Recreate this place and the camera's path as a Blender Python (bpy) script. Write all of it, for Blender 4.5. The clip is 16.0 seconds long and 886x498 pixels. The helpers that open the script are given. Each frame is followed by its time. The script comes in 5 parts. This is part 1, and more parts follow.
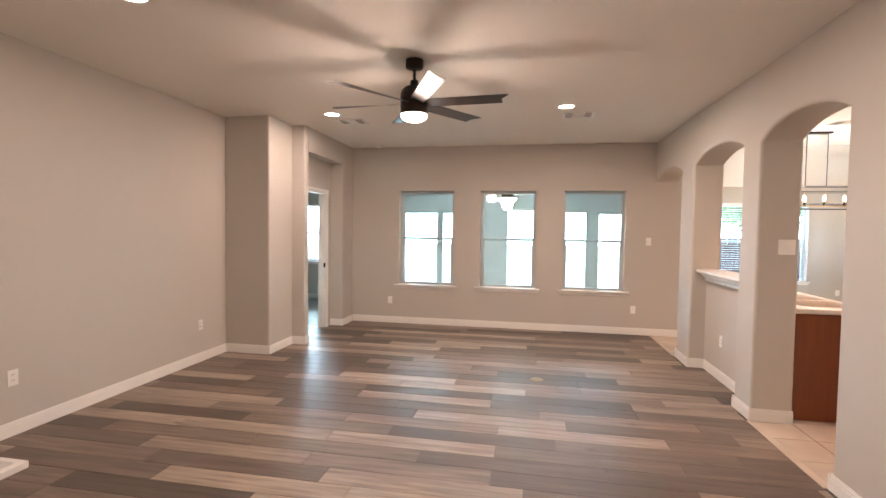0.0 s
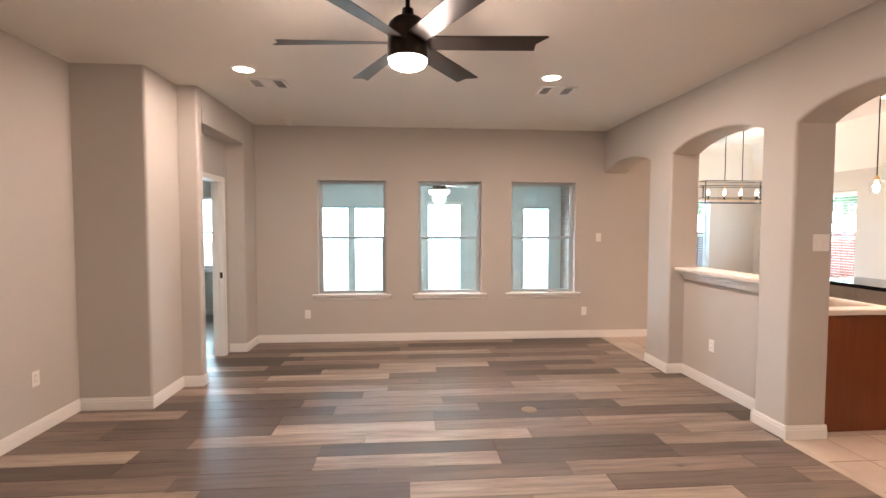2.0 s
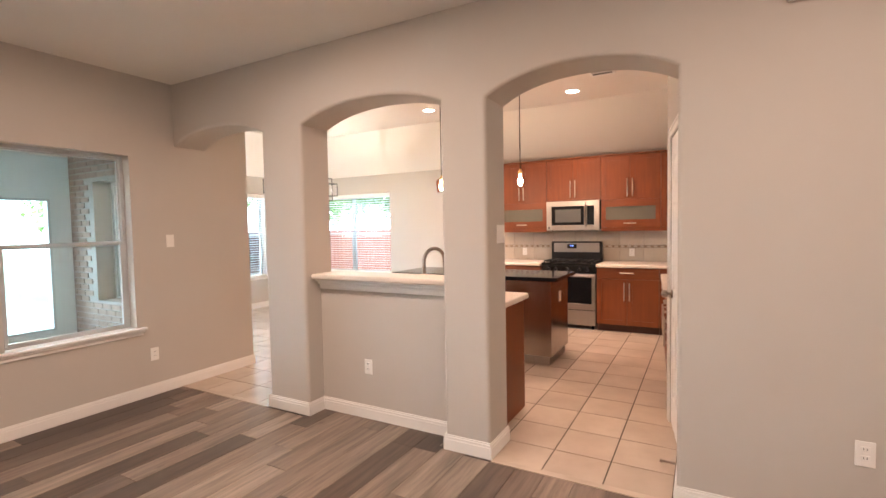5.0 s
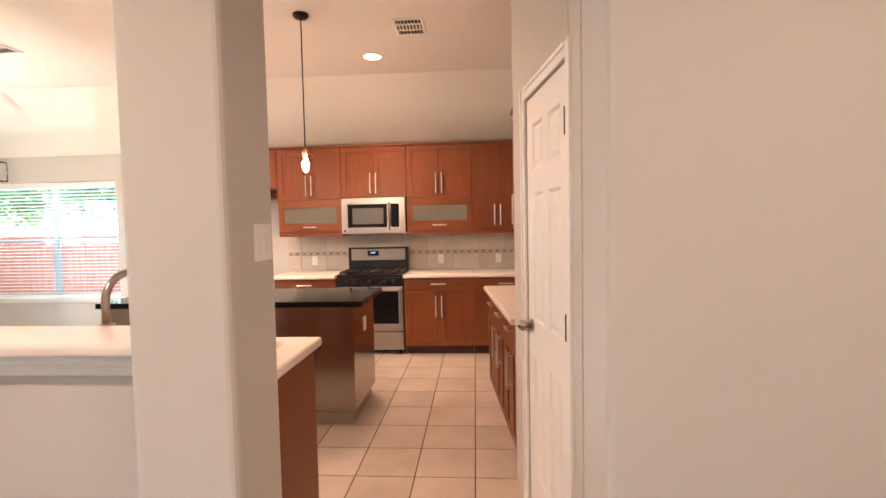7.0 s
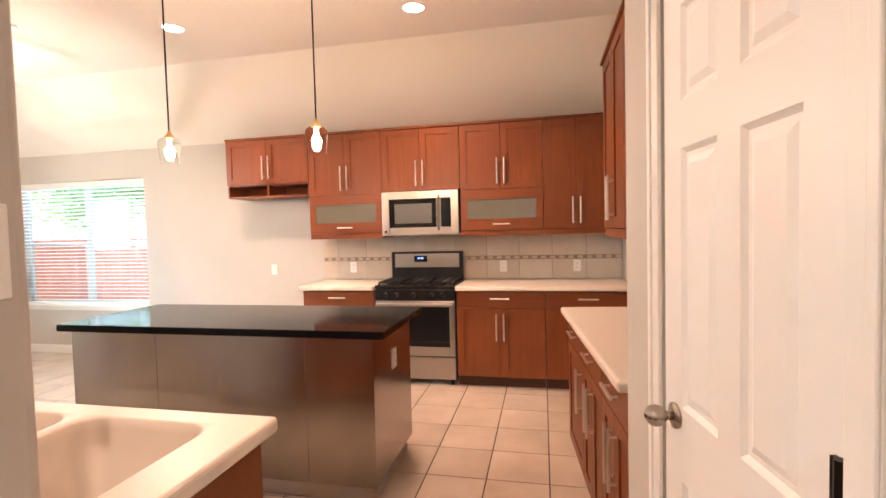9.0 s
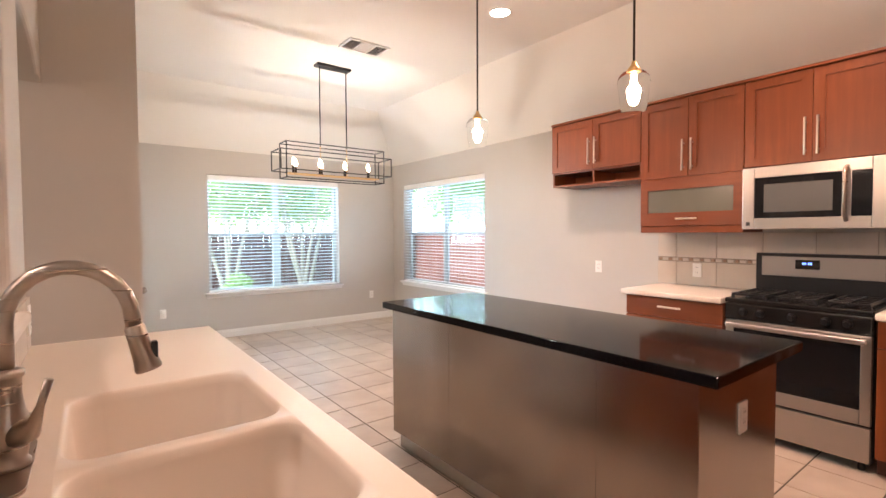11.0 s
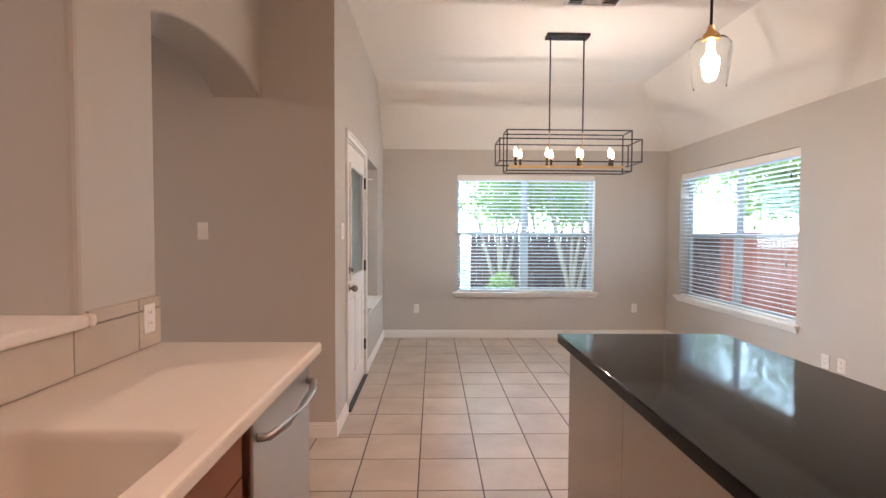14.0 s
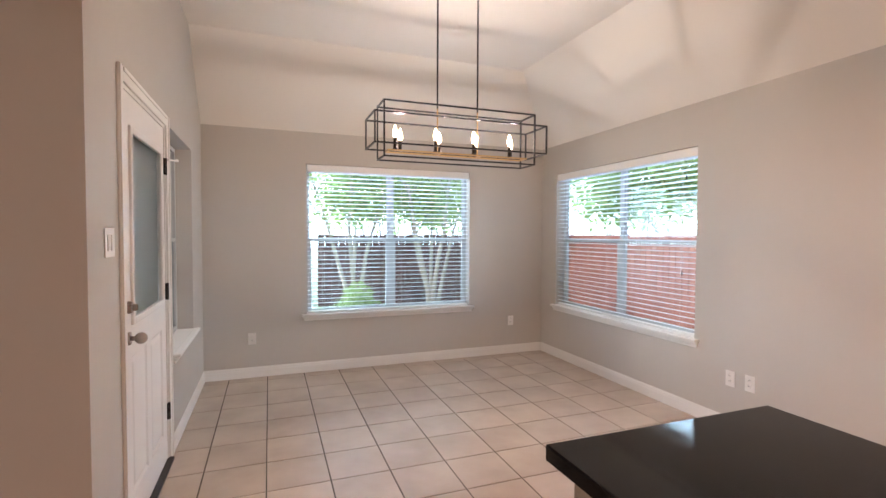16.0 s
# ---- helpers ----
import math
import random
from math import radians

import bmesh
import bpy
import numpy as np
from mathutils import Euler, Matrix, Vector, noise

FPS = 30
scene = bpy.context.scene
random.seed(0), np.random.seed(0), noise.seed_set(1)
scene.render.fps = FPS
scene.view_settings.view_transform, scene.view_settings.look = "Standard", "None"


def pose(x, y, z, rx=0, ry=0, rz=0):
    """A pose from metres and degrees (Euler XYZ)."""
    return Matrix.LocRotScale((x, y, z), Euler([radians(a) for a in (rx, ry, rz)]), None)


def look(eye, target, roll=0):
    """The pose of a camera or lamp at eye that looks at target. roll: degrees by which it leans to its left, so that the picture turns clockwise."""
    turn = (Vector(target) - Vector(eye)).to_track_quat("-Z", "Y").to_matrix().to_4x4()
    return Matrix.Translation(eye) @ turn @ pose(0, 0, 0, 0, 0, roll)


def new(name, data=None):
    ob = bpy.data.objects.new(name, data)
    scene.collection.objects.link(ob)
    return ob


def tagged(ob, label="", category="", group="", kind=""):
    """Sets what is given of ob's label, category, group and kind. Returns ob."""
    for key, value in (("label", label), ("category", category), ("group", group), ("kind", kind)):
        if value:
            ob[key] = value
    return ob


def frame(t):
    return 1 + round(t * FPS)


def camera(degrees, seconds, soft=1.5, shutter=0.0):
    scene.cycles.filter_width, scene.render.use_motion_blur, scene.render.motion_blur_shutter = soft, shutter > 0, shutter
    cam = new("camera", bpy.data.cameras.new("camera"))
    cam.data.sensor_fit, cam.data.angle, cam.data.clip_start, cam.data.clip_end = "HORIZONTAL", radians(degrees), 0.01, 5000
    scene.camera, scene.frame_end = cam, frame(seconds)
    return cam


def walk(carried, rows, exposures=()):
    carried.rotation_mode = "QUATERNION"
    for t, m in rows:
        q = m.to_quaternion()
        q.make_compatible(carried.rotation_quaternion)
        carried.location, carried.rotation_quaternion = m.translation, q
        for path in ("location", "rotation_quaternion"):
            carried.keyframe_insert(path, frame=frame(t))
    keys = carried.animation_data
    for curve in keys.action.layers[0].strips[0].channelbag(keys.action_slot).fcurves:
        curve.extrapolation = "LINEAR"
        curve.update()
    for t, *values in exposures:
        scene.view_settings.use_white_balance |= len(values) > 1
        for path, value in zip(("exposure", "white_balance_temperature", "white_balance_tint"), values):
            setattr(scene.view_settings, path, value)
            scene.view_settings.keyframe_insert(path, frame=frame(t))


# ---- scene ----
cam = camera(86.7, 16.0)
PATH = [
    (0, (0.21, -0.338, 1.528), (-0.153, 1.627, 1.448), 0.8),
    (0.5, (-0.122, -0.168, 1.53), (-0.249, 1.826, 1.452), 0.8),
    (1, (-0.371, 0.114, 1.522), (-0.382, 2.112, 1.439), 0.4),
    (1.5, (-0.559, 0.396, 1.53), (-0.519, 2.394, 1.442), 0.1),
    (2, (-0.72, 0.727, 1.535), (-0.564, 2.719, 1.443), 0.1),
    (2.5, (-0.789, 1.068, 1.523), (-0.565, 3.053, 1.435), -0.2),
    (3, (-0.862, 1.419, 1.527), (-0.416, 3.367, 1.443), -0.4),
    (3.5, (-0.934, 1.74, 1.511), (-0.113, 3.562, 1.429), -0.4),
    (4, (-0.923, 2.109, 1.494), (0.281, 3.704, 1.409), -0.5),
    (4.5, (-0.819, 2.408, 1.49), (0.662, 3.749, 1.404), -0.7),
    (5, (-0.665, 2.683, 1.486), (1.081, 3.654, 1.39), -1.1),
    (5.2, (-0.565, 2.764, 1.467), (1.255, 3.588, 1.374), -1.3),
    (7.3, (0.937, 3.177, 1.477), (2.931, 3.296, 1.373), -1.3),
    (7.5, (1.068, 3.186, 1.487), (3.061, 3.309, 1.378), -1.6),
    (8, (1.366, 3.196, 1.471), (3.36, 3.319, 1.371), -1.4),
    (8.2, (1.486, 3.189, 1.463), (3.48, 3.321, 1.366), -1.5),
    (10.3, (2.265, 3.27, 1.4), (3.826, 4.519, 1.33), -0.6),
    (10.5, (2.356, 3.311, 1.388), (3.825, 4.667, 1.322), -0.6),
    (11, (2.532, 3.364, 1.379), (3.738, 4.958, 1.312), -0.3),
    (11.5, (2.734, 3.43, 1.347), (3.537, 5.261, 1.28), -0.3),
    (12, (2.861, 3.489, 1.305), (3.384, 5.418, 1.242), -0.2),
    (12.5, (3.017, 3.529, 1.295), (3.413, 5.489, 1.24), 0.2),
    (13, (3.176, 3.562, 1.352), (3.467, 5.54, 1.288), 0.1),
    (13.5, (3.367, 3.691, 1.392), (3.466, 5.687, 1.323), 0.0),
    (14, (3.474, 3.894, 1.398), (3.516, 5.892, 1.328), 0.3),
    (14.5, (3.522, 4.158, 1.426), (3.585, 6.156, 1.353), 0.4),
    (15, (3.545, 4.458, 1.445), (3.773, 6.444, 1.369), 0.4),
    (15.5, (3.471, 4.745, 1.435), (3.96, 6.684, 1.371), 0.6),
    (16, (3.423, 5.056, 1.444), (4.117, 6.93, 1.381), 0.2),
]
walk(cam, [(t, look(eye, target, roll)) for t, eye, target, roll in PATH],
     [(0, 0.38, 6500, 10), (3, 0.44, 6500, 11), (5, 0.33, 6750, 12), (7.5, 0.42, 6850, 12), (8.2, 0.60, 6950, 12), (10.3, 0.20, 6550, 13),
      (11.5, 0.06, 6400, 13), (13, -0.25, 6450, 14), (16, -0.53, 6450, 17)])

# ---- light ----
world = bpy.data.worlds.new("world")
scene.world = world
world.use_nodes = True
wn = world.node_tree
sky = wn.nodes.new("ShaderNodeTexSky")
sky.sky_type, sky.sun_disc = "NISHITA", False
sky.sun_elevation, sky.sun_rotation = radians(43), radians(274)
wn.links.new(sky.outputs[0], wn.nodes["Background"].inputs[0])
wn.nodes["Background"].inputs[1].default_value = 0.15
sun = new("sun", bpy.data.lights.new("sun", "SUN"))
sun.data.energy, sun.data.angle, sun.data.color = 5.0, radians(0.5), (1, 0.95, 0.87)
sun.matrix_world = look((0, 0, 30), (28, -2, 0))


def lamp(name, kind, place, watts, colour, size=0.1):
    l = new(name, bpy.data.lights.new(name, kind))
    l.data.energy, l.data.color = watts, colour
    if kind == "AREA":
        l.data.shape, l.data.size = "DISK", size
    else:
        l.data.shadow_soft_size = size
    l.location = place
    return l


WARM, SOFT = (1, 0.635, 0.475), (1, 0.755, 0.645)
for x, y, w in ((-2.08, 4.85, 20), (0.56, 4.85, 42), (-2.08, 2.05, 10), (0.56, 2.05, 26), (-2.08, -0.8, 11), (0.56, -0.8, 24)):
    lamp("can_lamp", "AREA", (x, y, 2.845), w, SOFT, 0.13)
# the can at (3.3, 4.0) is added fill; no fixture is known there
for x, y, w in ((5.23, 6.15, 27), (5.4, 4.14, 24), (3.3, 4.0, 9)):
    lamp("can_lamp", "AREA", (x, y, 3.145), w, WARM, 0.13).data.spread = radians(125)
for y in (5.52, 4.5):
    lamp("pendant_lamp", "POINT", (4.43, y, 1.99), 16, WARM, 0.03)
lamp("fan_lamp", "POINT", (-0.71, 3.30, 2.32), 36, SOFT, 0.12)
for x in (4.26, 4.54, 4.82, 5.10):
    lamp("chandelier_lamp", "POINT", (x, 8.11, 2.13), 17, (1, 0.88, 0.78), 0.012)
lamp("porch_fan_lamp", "POINT", (-0.2, 8.15, 2.0), 25, (1, 0.95, 0.88), 0.1)
# ---- materials ----


class Mat:
    """A node material with a few short ways to add nodes."""

    def __init__(self, name, colour, rough=0.5, metal=0.0):
        self.m = bpy.data.materials.new(name)
        self.m.use_nodes = True
        self.t = self.m.node_tree
        self.b = self.t.nodes["Principled BSDF"]
        self.b.inputs["Base Color"].default_value = (*colour, 1)
        self.b.inputs["Roughness"].default_value = rough
        self.b.inputs["Metallic"].default_value = metal
        self.colour = colour

    def node(self, kind, **sets):
        n = self.t.nodes.new(kind)
        for k, v in sets.items():
            n.inputs[k.replace("_", " ")].default_value = v
        return n

    def link(self, a, b):
        self.t.links.new(a, b)

    def coords(self, scale=(1, 1, 1), shift=False):
        c = self.node("ShaderNodeTexCoord")
        mp = self.node("ShaderNodeMapping")
        mp.inputs["Scale"].default_value = scale
        self.link(c.outputs["Object"], mp.inputs["Vector"])
        if shift:
            info = self.node("ShaderNodeObjectInfo")
            mul = self.node("ShaderNodeMath")
            mul.operation = "MULTIPLY"
            mul.inputs[1].default_value = 57.0
            self.link(info.outputs["Random"], mul.inputs[0])
            comb = self.node("ShaderNodeCombineXYZ")
            for i in range(3):
                self.link(mul.outputs[0], comb.inputs[i])
            self.link(comb.outputs[0], mp.inputs["Location"])
        return mp.outputs[0]

    def noise(self, vec, scale, detail=4, rough=0.55):
        n = self.node("ShaderNodeTexNoise", Scale=scale, Detail=detail, Roughness=rough)
        self.link(vec, n.inputs["Vector"])
        return n.outputs["Fac"]

    def ramp(self, fac, stops):
        r = self.node("ShaderNodeValToRGB")
        e = r.color_ramp.elements
        while len(e) < len(stops):
            e.new(0.5)
        for el, (p, c) in zip(e, stops):
            el.position, el.color = p, (*c, 1)
        self.link(fac, r.inputs["Fac"])
        return r.outputs["Color"]

    def mix(self, fac, a, b, mode="MIX"):
        n = self.node("ShaderNodeMix")
        n.data_type, n.blend_type = "RGBA", mode
        if isinstance(fac, float):
            n.inputs[0].default_value = fac
        else:
            self.link(fac, n.inputs[0])
        for v, i in ((a, 6), (b, 7)):
            if isinstance(v, tuple):
                n.inputs[i].default_value = (*v, 1)
            else:
                self.link(v, n.inputs[i])
        return n.outputs[2]

    def base(self, c):
        self.link(c, self.b.inputs["Base Color"])
        return self

    def rough(self, fac, lo, hi):
        r = self.node("ShaderNodeMapRange")
        r.inputs["To Min"].default_value, r.inputs["To Max"].default_value = lo, hi
        self.link(fac, r.inputs["Value"])
        self.link(r.outputs[0], self.b.inputs["Roughness"])
        return self

    def bump(self, fac, strength, dist=0.002):
        n = self.node("ShaderNodeBump", Strength=strength, Distance=dist)
        self.link(fac, n.inputs["Height"])
        self.link(n.outputs[0], self.b.inputs["Normal"])
        return self


def paint(name, colour, rough=0.75, peel=0.12, grain=170):
    """Rolled paint on drywall: faint blotches and orange peel."""
    m = Mat(name, colour, rough)
    v = m.coords()
    dark = tuple(c * 0.94 for c in colour)
    m.base(m.mix(m.noise(v, 1.3, 5), dark, colour))
    m.bump(m.noise(v, grain, 2), peel, 0.0015)
    m.rough(m.noise(v, 5), rough - 0.06, rough + 0.08)
    return m.m


def metal(name, colour, rough, stretch=(1, 1, 60), amount=0.25):
    m = Mat(name, colour, rough, 1.0)
    v = m.coords(stretch)
    n = m.noise(v, 4, 2)
    m.base(m.mix(n, tuple(c * 0.95 for c in colour), colour))
    m.rough(n, rough * 0.9, rough * 1.12)
    m.bump(n, amount * 0.1, 0.0003)
    return m.m


def plain(name, colour, rough=0.5, met=0.0, spot=0.93, scale=9.0):
    m = Mat(name, colour, rough, met)
    n = m.noise(m.coords(), scale, 4)
    m.base(m.mix(n, tuple(c * spot for c in colour), colour))
    m.rough(n, rough * 0.95, min(1, rough * 1.08))
    return m.m


def glowing(name, colour, power):
    m = Mat(name, colour, 0.4)
    m.b.inputs["Emission Color"].default_value = (*colour, 1)
    m.b.inputs["Emission Strength"].default_value = power
    return m.m


def glass(name, tint=(0.96, 0.985, 0.98), rough=0.0):
    m = Mat(name, tint, rough)
    m.b.inputs["Transmission Weight"].default_value = 1.0
    m.b.inputs["IOR"].default_value = 1.05 if rough == 0 else 1.3
    return m.m


WALL = paint("greige_wall_paint", (0.52, 0.485, 0.436))
CEIL = paint("ceiling_paint", (0.80, 0.76, 0.69), 0.85, 0.3, 90)
PORCH = paint("porch_wall_paint", (0.60, 0.62, 0.60))
TRIM = plain("white_trim_paint", (0.80, 0.78, 0.74), 0.35, 0, 0.96)
DOOR = plain("white_door_paint", (0.80, 0.78, 0.75), 0.36, 0, 0.97)
PLATE = plain("white_plastic", (0.82, 0.80, 0.76), 0.35, 0, 0.98)
DARKSLOT = plain("dark_slot", (0.03, 0.03, 0.03), 0.6)
BLACK = plain("black_metal", (0.015, 0.015, 0.016), 0.35, 0.3)
BRONZE = metal("dark_bronze", (0.035, 0.028, 0.022), 0.38, (40, 1, 1))
NICKEL = metal("brushed_nickel", (0.40, 0.345, 0.30), 0.28, (1, 1, 30))
PULL = metal("satin_pull_metal", (0.66, 0.60, 0.54), 0.36, (30, 30, 30))
STEEL = metal("stainless_steel", (0.47, 0.44, 0.41), 0.33, (60, 1, 1))
ISLEEL = Mat("island_steel", (0.42, 0.37, 0.33), 0.2, 1.0)
_n = ISLEEL.noise(ISLEEL.coords((1, 1, 0.5)), 3.2, 5)
ISLEEL.base(ISLEEL.ramp(_n, [(0.3, (0.34, 0.30, 0.265)), (0.52, (0.37, 0.33, 0.295)), (0.7, (0.40, 0.36, 0.325))]))
ISLEEL.rough(_n, 0.20, 0.25)
ISLEEL = ISLEEL.m
AGED = plain("aged_brass", (0.30, 0.21, 0.11), 0.42, 0.4, 0.8, 30)
BRASS = metal("antique_brass", (0.70, 0.47, 0.22), 0.33)
ALU = plain("window_vinyl", (0.46, 0.48, 0.475), 0.4, 0, 0.95)
GLASS = glass("clear_glass")
FROST = glass("frosted_glass", (0.75, 0.76, 0.70), 0.35)
PANE = glass("window_pane", (0.90, 0.975, 0.98))
TINTED = glass("teal_tinted_pane", (0.62, 0.76, 0.78))
for _m in (PANE, TINTED):
    _m.node_tree.nodes["Principled BSDF"].inputs["IOR"].default_value = 1.45
OVENGLASS = plain("black_oven_glass", (0.008, 0.008, 0.009), 0.06)
SOLID = plain("cream_solid_surface", (0.70, 0.62, 0.54), 0.33, 0, 0.97, 1.5)
GRANITE = Mat("black_granite", (0.012, 0.012, 0.013), 0.10)
_v = GRANITE.coords()
GRANITE.base(GRANITE.ramp(GRANITE.noise(_v, 320, 2), [(0.62, (0.005, 0.005, 0.006)), (0.74, (0.035, 0.035, 0.035))]))
GRANITE.rough(GRANITE.noise(_v, 3), 0.05, 0.10)
GRANITE.b.inputs["Specular IOR Level"].default_value = 0.13
GRANITE = GRANITE.m
BLADE = plain("dark_fan_blade", (0.016, 0.013, 0.011), 0.34, 0, 0.8, 3)
LAMPGLASS = glowing("lit_diffuser", (1, 0.90, 0.76), 9)
CANGLOW = glowing("lit_can_lens", (1, 0.90, 0.78), 30)
BULB = glowing("lit_bulb", (1, 0.74, 0.45), 40)
BLUE = glowing("clock_digits", (0.15, 0.3, 1.0), 3)


def wood(name, a, b, c, stretch=(14, 14, 0.9), rough=0.37):
    m = Mat(name, a, rough)
    v = m.coords(stretch, True)
    n = m.noise(v, 2.2, 6, 0.6)
    big = m.noise(m.coords((1, 1, 1), True), 2.0, 3)
    col = m.ramp(n, [(0.3, a), (0.52, b), (0.75, c)])
    m.base(m.mix(m.ramp(big, [(0.35, (0, 0, 0)), (0.7, (0.5, 0.5, 0.5))]), col, tuple(x * 0.7 for x in a)))
    m.rough(n, rough - 0.05, rough + 0.1)
    m.bump(n, 0.08, 0.001)
    return m.m


CHERRY = wood("cherry_wood", (0.170, 0.038, 0.0070), (0.200, 0.047, 0.0090), (0.240, 0.060, 0.0120))
CHERRY_X = wood("cherry_wood_across", (0.170, 0.038, 0.0070), (0.200, 0.047, 0.0090), (0.240, 0.060, 0.0120), (14, 0.9, 14))
# very dark red-brown for the toe kicks
DARKKICK = plain("dark_toe_board", (0.06, 0.018, 0.008), 0.5)

# plank floor: every plank has its own tone and grain
PLANK = Mat("grey_brown_vinyl_plank", (0.2, 0.16, 0.13), 0.36)
_i = PLANK.node("ShaderNodeObjectInfo")
_v = PLANK.coords((0.9, 13, 13), True)
_g = PLANK.noise(_v, 2.4, 7, 0.62)
_tone = PLANK.ramp(_i.outputs["Random"], [(0.0, (0.070, 0.052, 0.042)), (0.25, (0.125, 0.093, 0.074)), (0.5, (0.195, 0.149, 0.118)),
                                         (0.75, (0.27, 0.212, 0.169)), (1.0, (0.38, 0.307, 0.246))])
_streak = PLANK.ramp(_g, [(0.28, (0.52, 0.505, 0.49)), (0.5, (1.0, 0.985, 0.965)), (0.72, (1.36, 1.33, 1.30))])
_c = PLANK.mix(1.0, _tone, _streak, "MULTIPLY")
_big = PLANK.noise(PLANK.coords((0.6, 3.5, 3), True), 1.8, 3)
PLANK.base(PLANK.mix(PLANK.ramp(_big, [(0.42, (0, 0, 0)), (0.8, (0.65, 0.65, 0.65))]), _c, (0.075, 0.058, 0.048)))
_vo = PLANK.node("ShaderNodeTexVoronoi", Scale=1.5)
PLANK.link(PLANK.coords((1.2, 2.6, 2.6), True), _vo.inputs["Vector"])
_knot = PLANK.ramp(_vo.outputs["Distance"], [(0.0, (0.75, 0.75, 0.75)), (0.05, (0.35, 0.35, 0.35)), (0.09, (0, 0, 0))])
_last = PLANK.b.inputs["Base Color"].links[0].from_socket
PLANK.base(PLANK.mix(_knot, _last, (0.05, 0.034, 0.026)))
PLANK.rough(_g, 0.38, 0.52)
PLANK.b.inputs["Specular IOR Level"].default_value = 0.45
PLANK.bump(_g, 0.12, 0.001)
PLANK = PLANK.m


def ceramic(name, lo, hi, rough, scale=3.0):
    m = Mat(name, hi, rough)
    v = m.coords((1, 1, 1), True)
    i = m.node("ShaderNodeObjectInfo")
    n = m.noise(v, scale, 3, 0.5)
    c = m.ramp(n, [(0.1, lo), (0.9, hi)])
    tone = m.ramp(i.outputs["Random"], [(0, (0.93, 0.92, 0.91)), (1, (1.04, 1.03, 1.02))])
    m.base(m.mix(1.0, c, tone, "MULTIPLY"))
    m.rough(m.noise(v, 2), rough - 0.04, rough + 0.06)
    m.bump(m.noise(v, 6, 2), 0.08, 0.002)
    return m.m


TILE = ceramic("beige_floor_tile", (0.35, 0.275, 0.21), (0.60, 0.515, 0.43), 0.34, 3.2)
SPLASH = ceramic("beige_wall_tile", (0.46, 0.39, 0.31), (0.58, 0.50, 0.41), 0.35, 5)
MOSAIC = ceramic("brown_mosaic", (0.20, 0.11, 0.06), (0.42, 0.28, 0.18), 0.36, 30)
GROUT = plain("dark_grout", (0.075, 0.06, 0.048), 0.9)
GROUTL = plain("pale_grout", (0.30, 0.255, 0.205), 0.9)

# ---- helpers for shapes ----


def box(bm, x0, x1, y0, y1, z0, z1, bevel=0.0, seg=2):
    """Adds a box to bm, its edges rounded by bevel."""
    m = Matrix.LocRotScale(((x0 + x1) / 2, (y0 + y1) / 2, (z0 + z1) / 2), None, (abs(x1 - x0), abs(y1 - y0), abs(z1 - z0)))
    vs = bmesh.ops.create_cube(bm, size=1, matrix=m)["verts"]
    if bevel:
        es = list({e for v in vs for e in v.link_edges})
        bmesh.ops.bevel(bm, geom=es, offset=bevel, segments=seg, affect="EDGES", profile=0.5)
    return bm


def rod(bm, a, b, r, r2=None, n=12):
    """Adds a round bar from a to b."""
    a, b = Vector(a), Vector(b)
    q = (b - a).to_track_quat("Z", "Y")
    m = Matrix.LocRotScale((a + b) / 2, q, None)
    bmesh.ops.create_cone(bm, cap_ends=True, segments=n, radius1=r, radius2=r if r2 is None else r2, depth=(b - a).length, matrix=m)
    return bm


def turned(bm, profile, n=24, m=Matrix()):
    """Adds a body of revolution about z from (radius, height) pairs."""
    rings = [[bm.verts.new(m @ Vector((r * math.cos(k * 2 * math.pi / n), r * math.sin(k * 2 * math.pi / n), z))) for k in range(n)] for r, z in profile]
    for p, q in zip(rings, rings[1:]):
        for k in range(n):
            bm.faces.new((p[k], p[(k + 1) % n], q[(k + 1) % n], q[k]))
    return bm


def tube(bm, pts, r, n=10):
    """Adds a round tube along points, with the radius r or a list of radii."""
    pts = [Vector(p) for p in pts]
    rr = r if isinstance(r, (list, tuple)) else [r] * len(pts)
    rings = []
    up = Vector((0.013, 1, 0.017))
    for i, p in enumerate(pts):
        d = (pts[min(i + 1, len(pts) - 1)] - pts[max(i - 1, 0)]).normalized()
        s = d.cross(up).normalized()
        w = s.cross(d)
        rings.append([bm.verts.new(p + rr[i] * (math.cos(k * 2 * math.pi / n) * s + math.sin(k * 2 * math.pi / n) * w)) for k in range(n)])
    for p, q in zip(rings, rings[1:]):
        for k in range(n):
            bm.faces.new((p[k], p[(k + 1) % n], q[(k + 1) % n], q[k]))
    bm.faces.new(rings[0])
    bm.faces.new(rings[-1][::-1])
    return bm


def B():
    return bmesh.new()


def mesh_of(name, bm, material, smooth=False):
    bmesh.ops.recalc_face_normals(bm, faces=bm.faces)
    me = bpy.data.meshes.new(name)
    if smooth:
        for f in bm.faces:
            f.smooth = True
    bm.to_mesh(me)
    bm.free()
    me.materials.append(material)
    return me


def part(name, bm, material, parent=None, label="", smooth=False, at=None):
    """Links a bmesh, given in world metres, as one mesh object under a thing or a part."""
    ob = new(name, mesh_of(name, bm, material, smooth))
    if parent:
        ob.parent = parent
        ob.matrix_parent_inverse = Matrix.Translation(-Vector(world_place(parent)))
    if at:
        ob.location = at
    return tagged(ob, label)


def world_place(ob):
    p = Vector((0, 0, 0))
    while ob:
        p += ob.location if not ob.parent else ob.matrix_parent_inverse.translation + ob.location
        ob = ob.parent
    return p


def thing(name, place, label, category, group=""):
    ob = new(name)
    ob.location = place
    ob.empty_display_size = 0.1
    return tagged(ob, label, category, group)


